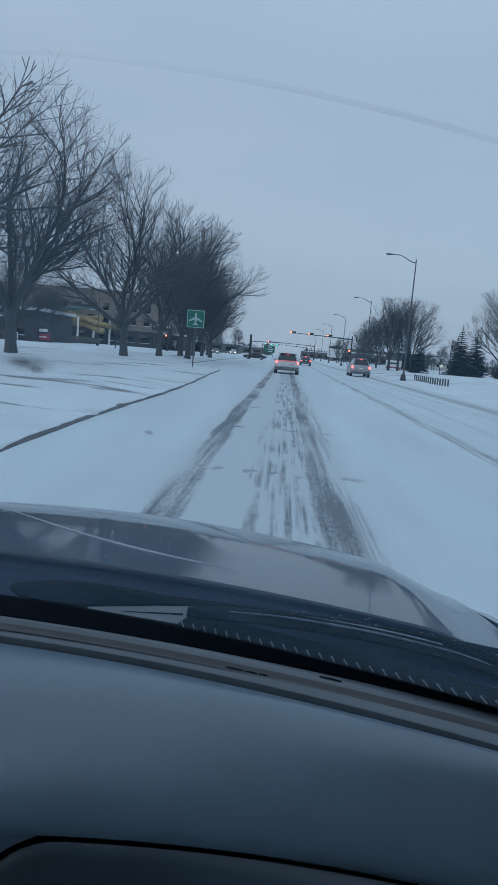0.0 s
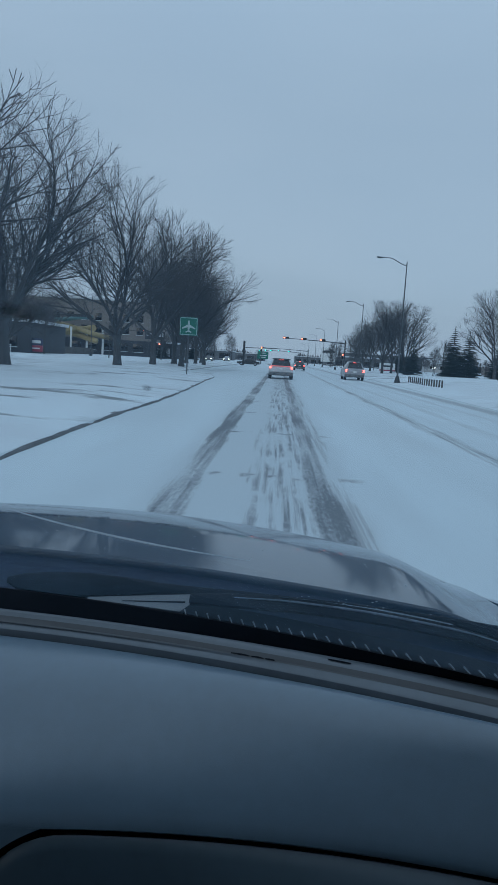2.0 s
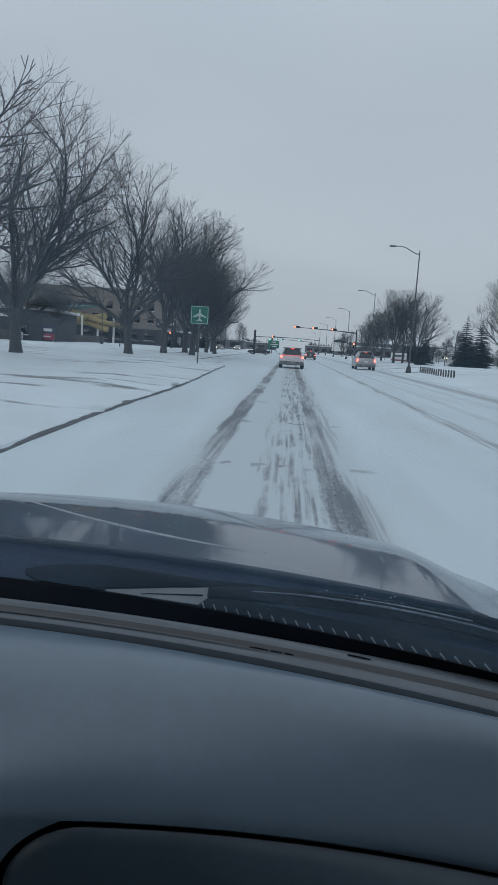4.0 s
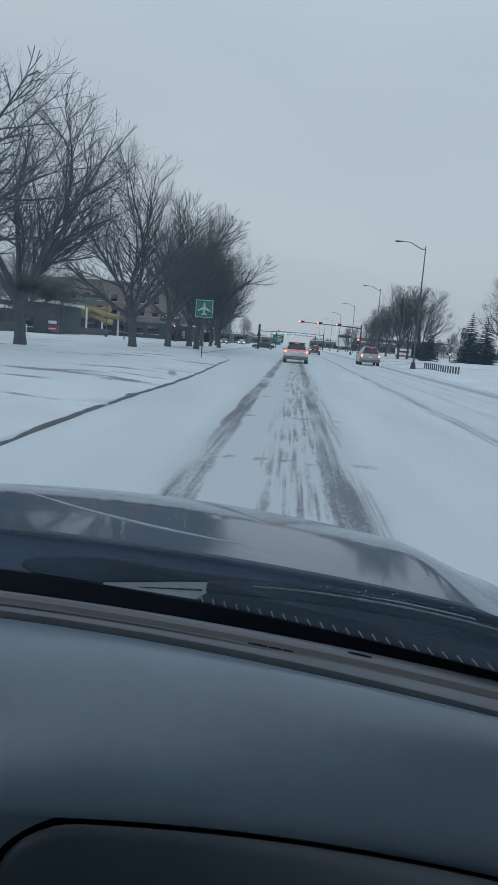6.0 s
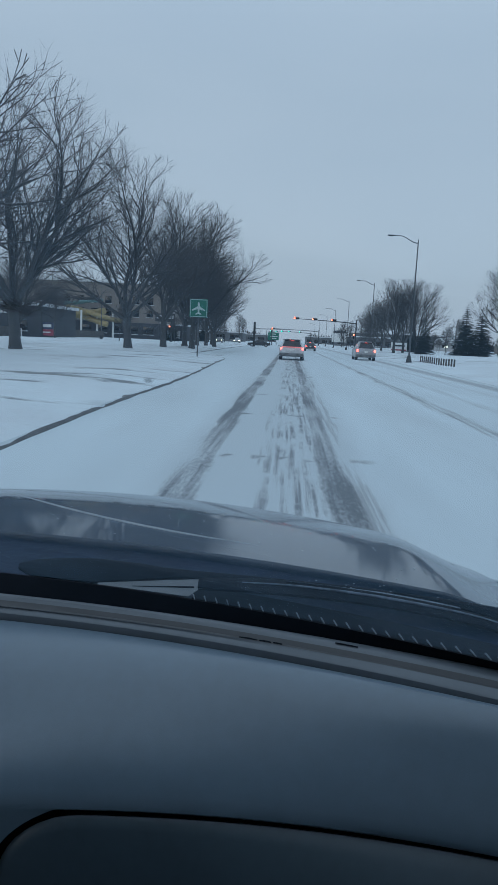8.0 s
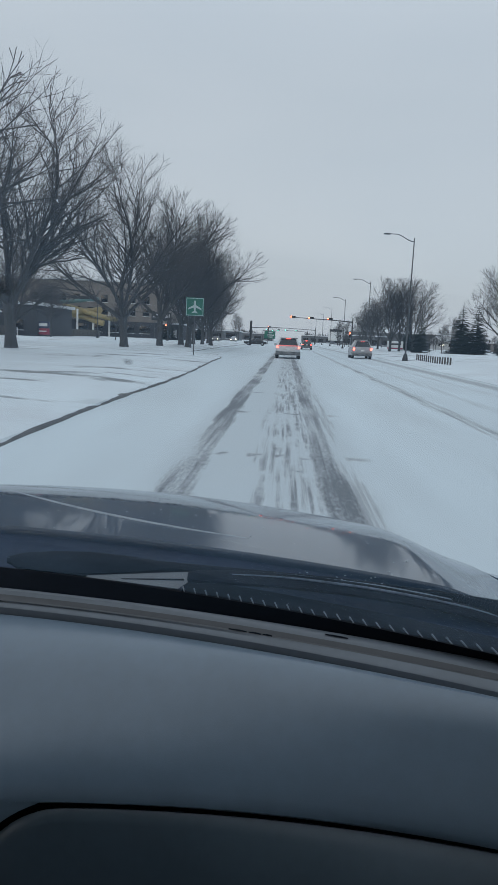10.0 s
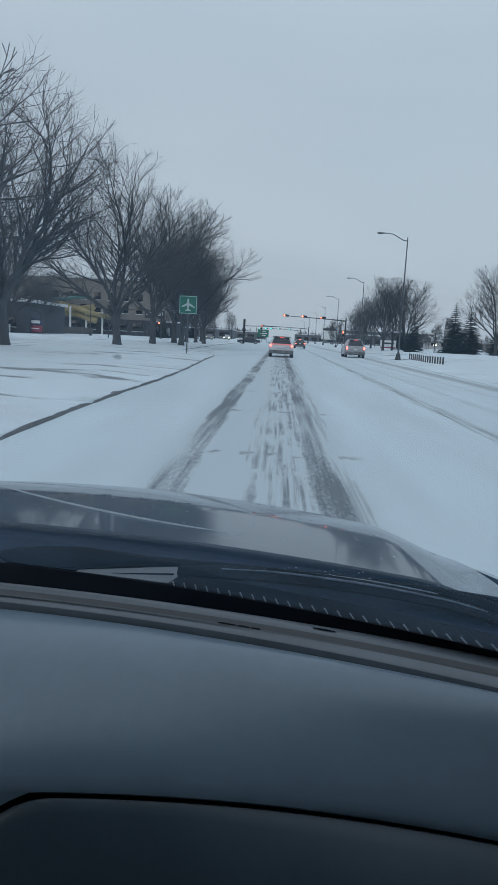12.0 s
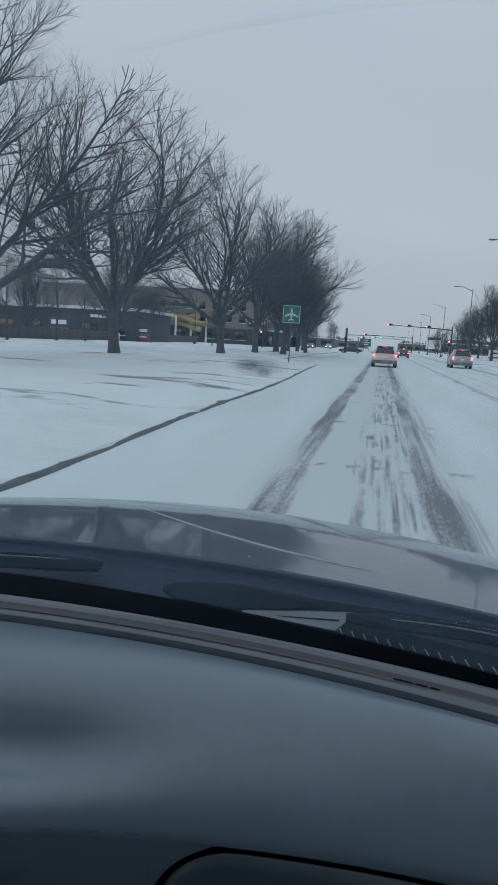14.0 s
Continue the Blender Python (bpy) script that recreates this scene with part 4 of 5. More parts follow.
def grow_elm(seed, height, spread, fork=2.5, thick=0.30, limbs=6, fine=1.0):
    """Vase-shaped elm: a short trunk, arching limbs, and side branches that fill the crown evenly with twigs."""
    rng = random.Random(seed)
    wood, twigs = [], []
    low = fork * 0.9
    lumps = [(rng.uniform(0, math.tau), rng.uniform(-0.15, 0.15)) for _ in range(4)]

    def room(p):
        """How far inside the crown's outline p lies; below nought it is outside."""
        u = (p.z - low) / (height - low)
        if u < 0 or u > 1:
            return -1.0
        r = 0.46 + 0.54 * ease(0, 0.36, u) if u < 0.4 else math.sqrt(max(0.0, 1 - ((u - 0.4) / 0.6) ** 2)) ** 0.8
        a = math.atan2(p.y, p.x)
        r *= 1 + sum(w * math.sin((k + 2) * a + b + 3 * u) for k, (b, w) in enumerate(lumps))
        return r * spread / 2 - math.hypot(p.x, p.y)

    def turned(d, angle):
        axis = d.cross(Vector((rng.gauss(0, 1), rng.gauss(0, 1), rng.gauss(0, 0.6)))).normalized()
        return (Matrix.Rotation(angle, 3, axis) @ d).normalized()

    step = (0.66, 0.56, 0.42, 0.34)

    def branch(p, d, r, length, level):
        n, r0 = max(2, int(length / step[level])), r
        for i in range(n):
            lift = (0.03, 0.045, 0.07, 0.11)[level] - (0.03 * i / n if level == 0 and d.z < 0.6 else 0.0)
            w = (0.08, 0.13, 0.17, 0.19)[level]
            d = (d + Vector((rng.gauss(0, w), rng.gauss(0, w), rng.gauss(lift, w * 0.7)))).normalized()
            q = p + d * length / n
            r2 = max(0.007, r0 * (1 - (i + 1) / n) ** 0.75 + (0.016, 0.009, 0.007, 0.006)[level])
            (wood if level < 2 else twigs).append((p.copy(), q.copy(), r, r2, level + 1))
            p, r = q, r2
            if level and room(p) < -0.15 - 0.5 * rng.random():
                break
            if level < 3 and i >= (2, 1, 0)[level]:
                for _ in range(2 if rng.random() < (0.45, 0.32, 0.55)[level] * fine else 1):
                    a = radians(rng.uniform(24, 50))
                    left = length * (1 - 0.62 * (i + 1) / n)
                    branch(p, turned(d, a), r * rng.uniform(0.4, 0.6), min(left * rng.uniform(0.45, 0.72) + 0.1, (5.2, 2.5, 0.95)[level]), level + 1)
        if level == 3:
            twigs.append((p.copy(), p + d * rng.uniform(0.2, 0.45), r, 0.0, 4))
        elif level < 2:
            for _ in range(2):
                branch(p, turned(d, radians(rng.uniform(8, 40))), r, (1.9, 1.1)[level] * rng.uniform(0.7, 1.1), level + 1)

    top, d = Vector((0, 0, -0.3)), Vector((rng.gauss(0, 0.04), rng.gauss(0, 0.04), 1)).normalized()
    flare = (1.55, 1.2, 1.02, 0.97, 1.0, 1.08)
    for i in range(5):
        q = top + d * ((fork + 0.3) / 5)
        wood.append((top.copy(), q.copy(), thick * flare[i], thick * flare[i + 1], 0))
        top = q
    for k in range(limbs):
        a = math.tau * (k + rng.uniform(-0.32, 0.32)) / limbs
        tilt = radians(rng.uniform(40, 58) if k % 2 else rng.uniform(12, 32))
        way = Vector((math.cos(a) * math.sin(tilt), math.sin(a) * math.sin(tilt), math.cos(tilt)))
        reach = ((height - fork) * 0.93 if tilt < 0.6 else spread * 0.56) * rng.uniform(0.9, 1.04)
        branch(top - d * rng.uniform(0.0, 0.45), way, thick * rng.uniform(0.46, 0.64), reach, 0)
    return wood, twigs


def segments_mesh(name, segs, sides_of):
    verts, faces = [], []
    for p, q, r0, r1, level in segs:
        sides = sides_of(level)
        d = q - p
        if d.length < 1e-6:
            continue
        t = d.to_track_quat("Z", "Y")
        k = len(verts)
        if level == 4:
            tip = [p + t @ Vector((math.cos(a) * r0, math.sin(a) * r0, 0)) for a in (0.0, math.tau / 3, math.tau * 2 / 3)]
            verts += tip + [q]
            faces += [(k, k + 1, k + 3), (k + 1, k + 2, k + 3), (k + 2, k, k + 3)]
            continue
        for c, r in ((p - d * 0.02, r0), (q, r1)):
            for i in range(sides):
                a = math.tau * i / sides
                verts.append(c + t @ Vector((math.cos(a) * r, math.sin(a) * r, 0)))
        faces += [(k + i, k + (i + 1) % sides, k + sides + (i + 1) % sides, k + sides + i) for i in range(sides)]
    me = bpy.data.meshes.new(name)
    me.from_pydata([tuple(v) for v in verts], [], faces)
    me.polygons.foreach_set("use_smooth", [True] * len(me.polygons))
    return me


def bare_tree(grower, seed, height, wide, label, **more):
    wood, twigs = grower(seed, height, wide, **more)
    tree = thing("tree", label, "tree", "bare street trees")
    part("trunk", segments_mesh("trunk", wood, lambda lv: 9 if lv == 0 else 6 if lv == 1 else 4), M_BARK, tree)
    part("crown", segments_mesh("crown", twigs, lambda lv: 3), M_TWIG, tree, "dense crown of fine bare twigs")
    return tree


def spruce(seed, height, label):
    rng = random.Random(seed)
    tree = thing("spruce", label, "conifer", "dark conifers")
    part("trunk", Geo().tube([(0, 0, -0.3), (0, 0, height * 0.97)], [height * 0.018, 0.02], 7), M_BARK, tree)
    verts, faces = [], []
    tiers = 26
    for i in range(tiers):
        z = height * (0.06 + 0.92 * i / tiers)
        reach = height * 0.27 * (1 - i / tiers) ** 0.85 + 0.08
        for k in range(15):
            a = rng.uniform(0, math.tau)
            L = reach * rng.uniform(0.7, 1.15)
            way = Vector((math.cos(a), math.sin(a), rng.uniform(-0.32, -0.05)))
            out = Vector((-math.sin(a), math.cos(a), 0))
            for j in range(7):
                c = Vector((0, 0, z)) + way * L * (j + 1) / 7
                w = L * 0.27 * (1.15 - (j / 7) * 0.7)
                for s in (-1, 1):
                    m = len(verts)
                    tip = c + out * s * w * 1.5 + way * w * 0.9 + Vector((0, 0, rng.uniform(-0.25, 0.05) * w))
                    verts += [c, c + way * w * 0.7, tip, c + Vector((0, 0, -0.25 * w))]
                    faces += [(m, m + 1, m + 2), (m + 3, m + 2, m + 1)]
    me = bpy.data.meshes.new("needles")
    me.from_pydata([tuple(v) for v in verts], [], faces)
    part("needles", me, M_NEEDLE, tree, "dark green needle boughs")
    return tree


ELM_LABEL = "large bare elm with a spreading crown standing in snow"
elms = [bare_tree(grow_elm, 11, 14.4, 17.0, ELM_LABEL, fork=2.6, thick=0.31, limbs=7),
        bare_tree(grow_elm, 23, 14.6, 16.0, ELM_LABEL, fork=2.3, thick=0.29, limbs=6, fine=1.3),
        bare_tree(grow_elm, 37, 13.6, 14.5, ELM_LABEL, fork=2.4, thick=0.27, limbs=6, fine=1.3),
        bare_tree(grow_elm, 91, 12.0, 11.0, ELM_LABEL, fork=2.2, thick=0.22, limbs=7, fine=1.7)]
ASH_LABEL = "slender bare ash with upright limbs standing in snow"
ashes = [bare_tree(grow, 51, 10.1, 7.6, ASH_LABEL, trunk=2.0, thick=0.14, rise=0.15),
         bare_tree(grow, 64, 9.6, 7.2, ASH_LABEL, trunk=1.9, thick=0.13, rise=0.15)]
shrubs = [bare_tree(grow, 77, 6.5, 5.0, "small bare young tree standing in snow", trunk=1.4, thick=0.10)]


def plant(kinds, spots, group):
    for kind, x, y, turn, size in spots:
        first = kinds[kind]
        tagged(copy_thing(first, pose(x, y, verge_height(x, y), 0, 0, turn) @ Matrix.Diagonal((size, size, size, 1))), group=group)


def retire(things):
    """The first of each kind takes a place of its own."""
    for ob, (x, y, turn, size) in things:
        ob.matrix_basis = pose(x, y, verge_height(x, y), 0, 0, turn) @ Matrix.Diagonal((size, size, size, 1))


plant(elms, [(1, -12.8, 54, 120, 1.0), (2, -12.6, 68, 250, 1.05), (1, -12.6, 82, 200, 1.0), (3, -12.9, 95, 30, 1.1), (2, -13.2, 108, 77, 0.95), (3, -14.0, 122, 20, 1.0), (2, -15.0, 136, 160, 0.85),
             (1, -15.6, 24.0, 300, 0.97), (0, -10.9, 76, 95, 0.95), (2, -11.0, 100, 15, 0.95), (3, -44, 80, 140, 0.85), (2, -11.5, -16, 20, 1.0), (2, -11.0, -30, 220, 1.0), (0, -13.5, -3, 330, 1.0),
             (3, -41, 118, 50, 0.7), (3, -52, 96, 310, 0.8), (3, -47, 132, 90, 0.8)], "elms along the median")
plant(elms, [(3, 16.6, 112, 140, 0.95), (3, 19.0, 118, 10, 0.85), (3, 21.8, 121, 250, 1.0), (3, 28.0, 91, 70, 0.95), (3, 33.0, 98, 190, 1.0), (3, 17.5, 146, 30, 0.8), (3, 18.5, 172, 200, 0.75)], "elms beyond the snow bank")
plant(ashes, [(1, -35, 60, 20, 0.9), (0, -37, 82, 130, 1.0), (1, -36, 104, 300, 0.85), (0, -34.5, 142, 20, 0.8), (1, -26, 170, 60, 0.9), (0, -22, 185, 10, 0.9), (1, -19, 200, 80, 0.85), (0, -16, 215, 20, 0.9),
              (0, 16, 210, 30, 0.8), (1, 17, 232, 70, 0.8), (0, 34, 132, 40, 0.45), (1, 42, 150, 80, 0.5), (0, -24, 236, 140, 1.0), (1, -28, 260, 10, 1.1), (0, -20, 285, 200, 1.0), (1, 22, 255, 60, 1.0)], "ashes by the street")
plant(shrubs, [(0, -30, 120, 0, 1.0), (0, -27, 160, 90, 0.9), (0, 27, 122, 45, 0.75), (0, 48, 118, 10, 0.5), (0, 54, 125, 100, 0.6), (0, 38, 170, 200, 0.55), (0, -22, 224, 70, 0.9), (0, 34, 160, 20, 0.5), (0, 39, 186, 70, 0.6), (0, 46, 190, 140, 0.6), (0, 52, 176, 210, 0.7), (0, 31, 152, 300, 0.7), (0, 61, 196, 30, 1.0), (0, 36, 141, 90, 0.6), (0, 15.5, 186, 15, 0.7), (0, 18.5, 181, 115, 0.6), (0, 21.5, 190, 215, 0.75), (0, 25, 184, 310, 0.6), (0, 28.5, 192, 60, 0.7), (0, 32, 188, 160, 0.6), (0, 14.5, 196, 260, 0.6)], "young trees by the street")
retire([(elms[0], (-15.0, 37, 15, 0.91)), (elms[1], (-26.5, 66, 200, 0.8)), (elms[2], (-16.2, -44, 140, 1.0)), (elms[3], (19.6, 150, 20, 0.9)),
        (ashes[0], (-36, 72, 35, 1.0)), (ashes[1], (-39, 48, 85, 1.0)), (shrubs[0], (29, 124, 0, 1.0))])

firs = [spruce(3, 9.0, "dark green spruce behind the snow bank"), spruce(8, 7.0, "small dark spruce behind the snow bank")]
for k, x, y, s in ((0, 24.5, 99, 0.85), (1, 28, 104, 1.1), (1, 32, 102, 1.0), (0, 36, 108, 1.0), (0, 43, 118, 0.9), (1, -30, 175, 1.0), (0, -26, 205, 0.7), (1, 25, 146, 0.8), (1, 20.4, 107, 0.9), (0, 58, 150, 0.8), (1, 70, 190, 1.0)):
    copy_thing(firs[k], pose(x, y, verge_height(x, y) - 0.1, 0, 0, 40 * x) @ Matrix.Diagonal((s, s, s, 1)))
firs[0].matrix_basis = pose(43, 246, 0.4)
firs[1].matrix_basis = pose(60, 236, 0.4)


# ---- street lamps ----
def street_lamp():
    lamp = thing("street_lamp", "tall grey steel street lamp with a curved arm", "street lamp", "street lamps along the road")
    part("pole", Geo().tube([(0, 0, 0.5), (0, 0, 10.6)], [0.088, 0.045], 10), M_POLE, lamp)
    part("base", Geo().tube([(0, 0, -0.3), (0, 0, 0.05), (0, 0, 0.5), (0, 0, 0.62)], [0.30, 0.27, 0.18, 0.11], 8), M_DARKPOLE, lamp)
    arm = [(-2.1 * t, 0, 10.30 + 0.55 * ease(0.05, 0.75, t)) for t in span(0, 1, 14)]
    part("arm", Geo().tube(arm, [0.045 - 0.015 * k / 13 for k in range(14)], 7), M_POLE, lamp)
    head = part("lamp_head", Geo().box((-2.38, 0, 10.85), (0.62, 0.24, 0.10), 0.04), M_POLE, lamp, "unlit flat lamp head")
    part("lens", Geo().box((-2.42, 0, 10.79), (0.42, 0.18, 0.03), 0.01), M_LENS_OFF, head)
    return lamp


first_lamp = street_lamp()
first_lamp.matrix_basis = pose(10.6, 62, verge_height(10.6, 62), 0, 0, 4)
for y in (107, 152, 197, 242, 300, 360, 18, -27, -70):
    x = kerb_right(y) + 1.5 + (0.8 if y > 62 else 0)
    copy_thing(first_lamp, pose(x, y, verge_height(x, y), 0, 0, 4))
for x, y in ((-33.5, 121), (-33.5, 40), (-33.5, 200), (-33.5, 260)):
    copy_thing(first_lamp, pose(x, y, 0.35, 0, 0, 184))


# ---- traffic signals ----
def signal_head(parent, at, glow, flat=True, tall=False):
    """A three-lens head, lying along the arm or standing; the lit lens is its first."""
    x, y, z = at
    size = (0.36, 0.22, 1.05) if tall else (1.15, 0.22, 0.40)
    head = part("signal_head", Geo().box((x, y, z), size, 0.05), M_HOUSING, parent, "black signal housing")
    for k in range(3):
        c = (x, y - 0.13, z + 0.34 - 0.34 * k) if tall else (x - 0.37 + 0.37 * k, y - 0.13, z)
        part("lens", Geo().disc(c, 0.15, 0.04, (0, 1, 0), 16), glow if k == 0 else M_LENS_OFF, head)
        visor = [[(c[0] + 0.165 * math.cos(a), c[1] + d, c[2] + 0.165 * math.sin(a)) for a in span(0.2, math.pi - 0.2, 9)] for d in (0.02, -0.2)]
        part("visor", Geo().sheet(visor), M_HOUSING, head)
    return head


def mast(label, at, reach, lamps, glow, height=5.8, pole_glow=None, spur=False):
    m = thing("traffic_signal", label, "traffic light", "signal masts", at)
    part("pole", Geo().tube([(0, 0, -0.2), (0, 0, height + 0.4)], [0.16, 0.11], 12), M_DARKPOLE, m)
    part("base", Geo().tube([(0, 0, -0.25), (0, 0, 0.3)], [0.28, 0.24], 10), M_POLE, m)
    s = -1 if reach > 0 else 1
    a = abs(reach)
    part("mast_arm", Geo().tube([(0, 0, height - 0.35), (s * 0.25 * a, 0, height - 0.15), (s * a, 0, height + 0.15)], [0.12, 0.10, 0.05], 10), M_DARKPOLE, m)
    for u in lamps:
        signal_head(m, (s * u, -0.1, height + 0.08 + 0.12 * u / a), glow)
        part("bracket", Geo().tube([(s * u, 0, height - 0.2), (s * u, 0, height + 0.4)], 0.03, 6), M_POLE, m)
    if spur:
        part("spur", Geo().tube([(s * (a - 0.4), 0, height + 0.1), (s * (a - 0.4), 0, height + 2.0)], 0.025, 6), M_POLE, m)
        part("camera_pod", Geo().ball((s * (a - 0.4), 0, height + 2.0), (0.11, 0.11, 0.13)), M_POLE, m)
    if pole_glow:
        signal_head(m, (-0.4, -0.1, 2.9), pole_glow, tall=True)
    return m


mast("dark steel signal mast with three red lights over the lanes", pose(13.0, 140, 0.1), 12.6, (4.6, 8.4, 12.0), M_REDSIG, pole_glow=M_REDSIG)
mast("far signal mast across the junction with a red light", pose(10.5, 262, 0), 18.0, (17.2,), M_REDSIG)
mast("distant green signal mast further down the street", pose(9.5, 330, 0), 14.0, (5.0, 10.0, 13.5), M_GREENSIG)
mast("distant green signal mast on the far median", pose(-12, 345, 0), -8.0, (2.0, 5.0, 7.5), M_GREENSIG)
mast("signal mast over the opposite carriageway", pose(-26.0, 150, 0.2), 9.5, (3.5, 8.8), M_REDSIG, pole_glow=M_REDSIG)
mast("overhead signal mast with green lights at the junction behind", pose(9.6, -64, 0.1), 9.3, (4.2, 7.7), M_GREENSIG, spur=True)
post = thing("signal_post", "thick dark post with a short arm and an amber light", "traffic light", "signal masts", pose(-7.2, 137, 0.2))
part("pole", Geo().box((0, 0, 2.3), (0.42, 0.36, 4.8), 0.05), M_HOUSING, post)
part("mast_arm", Geo().tube([(0.2, 0, 3.4), (7.0, 0, 3.55)], [0.07, 0.05], 8), M_DARKPOLE, post)
side_post = thing("signal_post", "slim signal post on the median with an amber light", "traffic light", "signal masts", pose(-5.6, 206, 0.1))
part("pole", Geo().tube([(0, 0, -0.2), (0, 0, 4.2)], 0.12, 10), M_DARKPOLE, side_post)
signal_head(side_post, (0, -0.1, 4.3), M_AMBER, tall=True)
near_post = thing("signal_post", "signal post with a green light and an arrow sign", "traffic light", "signal masts", pose(-7.3, -56, 0.15))
part("pole", Geo().tube([(0, 0, -0.2), (0, 0, 3.6)], 0.07, 10), M_POLE, near_post)
signal_head(near_post, (0, -0.1, 4.0), M_GREENSIG, tall=True)
plate = part("sign_plate", Geo().box((0, -0.1, 2.5), (0.6, 0.02, 0.75), 0.02), M_SIGNWHITE, near_post)
part("arrow", Geo().prism([(-0.1, 2.25), (-0.03, 2.25), (0.06, 2.5), (0.12, 2.47), (0.12, 2.72), (-0.06, 2.58), (0.0, 2.54)], -0.118, -0.112), M_HOUSING, plate)
part("hazard_board", Geo().box((0, -0.08, 1.5), (0.3, 0.02, 0.9), 0.01), M_YELLOW, near_post)


# ---- road signs and advertising boards ----
def post_sign(name, label, at, size, foot, mat, category="sign"):
    s = thing(name, label, category, "", at)
    w, h = size
    part("board", Geo().box((0, 0, foot + h / 2), (w, 0.05, h), 0.02), mat, s)
    for k in (-1, 1):
        part("post", Geo().tube([(k * w * 0.33, 0.06, -0.4), (k * w * 0.33, 0.06, foot + h * 0.9)], 0.05, 7), M_POLE, s)
    return s


guide = post_sign("road_sign", "green overhead-size guide sign on two posts by the road", pose(-5.3, 214, 0), (3.4, 2.3), 1.6, M_GREEN)
for k, (w, z) in enumerate(((1.2, 3.4), (2.2, 2.7), (1.5, 2.1))):
    part("text_bar", Geo().box((0.2, -0.035, z), (w, 0.01, 0.22), 0.003), M_SIGNWHITE, guide)
air = thing("road_sign", "square green airport direction sign on a thin steel post", "sign", "", pose(-6.2, 46, verge_height(-6.2, 46)))
part("post", Geo().tube([(0, 0.05, -0.4), (0, 0.05, 3.6)], 0.04, 8), M_POLE, air)
part("board", Geo().box((0, 0, 3.2), (1.2, 0.03, 1.2), 0.04), M_GREEN, air)
for sx, sz, w, h in ((0, 0.55, 1.12, 0.035), (0, -0.55, 1.12, 0.035), (0.55, 0, 0.035, 1.06), (-0.55, 0, 0.035, 1.06)):
    part("border", Geo().box((sx, -0.02, 3.2 + sz), (w, 0.012, h), 0.003), M_SIGNTEAL, air)
plane = [(0.0, 0.42), (0.06, 0.33), (0.07, 0.12), (0.44, -0.10), (0.44, -0.19), (0.07, -0.06), (0.05, -0.27), (0.19, -0.36), (0.19, -0.43), (0.0, -0.38)]
plane = plane + [(-x, z) for x, z in reversed(plane[1:-1])]
part("plane_symbol", Geo().prism([(x, 3.2 + z) for x, z in plane], -0.027, -0.018), M_SIGNTEAL, air)
for x, y, top_mat, low_mat, lab in ((-47, 95, M_NAVY, M_MAGENTA, "navy and red shop sign standing on the snow"), (-39.5, 110, M_NAVY, M_MAGENTA, "smaller blue and red shop sign standing on the snow")):
    shop = thing("shop_sign", lab, "sign", "shop signs", pose(x, y, verge_height(x, y)))
    k = 1.25 if x < -45 else 0.95
    part("upper_panel", Geo().box((0, 0, 1.75 * k + 0.2), (2.5 * k, 0.3, 1.15 * k), 0.03), top_mat, shop)
    part("lower_panel", Geo().box((0, 0, 0.62 * k + 0.2), (2.5 * k, 0.3, 1.05 * k), 0.03), low_mat, shop)
    part("logo_bar", Geo().box((0, -0.16, 1.75 * k + 0.2), (1.9 * k, 0.02, 0.5 * k), 0.005), M_SIGNWHITE, shop)
    part("logo_bar", Geo().box((0, -0.16, 0.65 * k + 0.2), (1.6 * k, 0.02, 0.2 * k), 0.005), M_SIGNWHITE, shop)
    for s in (-1, 1):
        part("foot", Geo().box((s * 0.9 * k, 0, 0.0), (0.12, 0.2, 0.9), 0.01), M_POLE, shop)
hoarding = post_sign("billboard", "dark reader board high on two posts", pose(-31.5, 172, 0.2), (5.0, 2.0), 4.6, M_DARKWALL, "billboard")
part("text_bar", Geo().box((0, -0.035, 5.8), (4.2, 0.02, 0.9), 0.005), M_PALEWALL, hoarding)
lawn = post_sign("lawn_sign", "low white sign in the snow", pose(20.5, 132, 0.35), (3.0, 1.5), 0.3, M_SIGNWHITE)
part("text_bar", Geo().box((0, -0.035, 1.25), (2.2, 0.01, 0.3), 0.003), M_DARKWALL, lawn)
part("lower_board", Geo().box((0, -0.03, 0.45), (2.9, 0.02, 0.25), 0.005), M_MAGENTA, lawn)
pylon = post_sign("pylon_sign", "pale shop pylon sign far down the street", pose(21, 300, 0), (6.5, 6.0), 2.0, M_SIGNWHITE)
part("text_bar", Geo().box((0, -0.035, 6.3), (5.4, 0.02, 1.0), 0.005), M_DARKWALL, pylon)


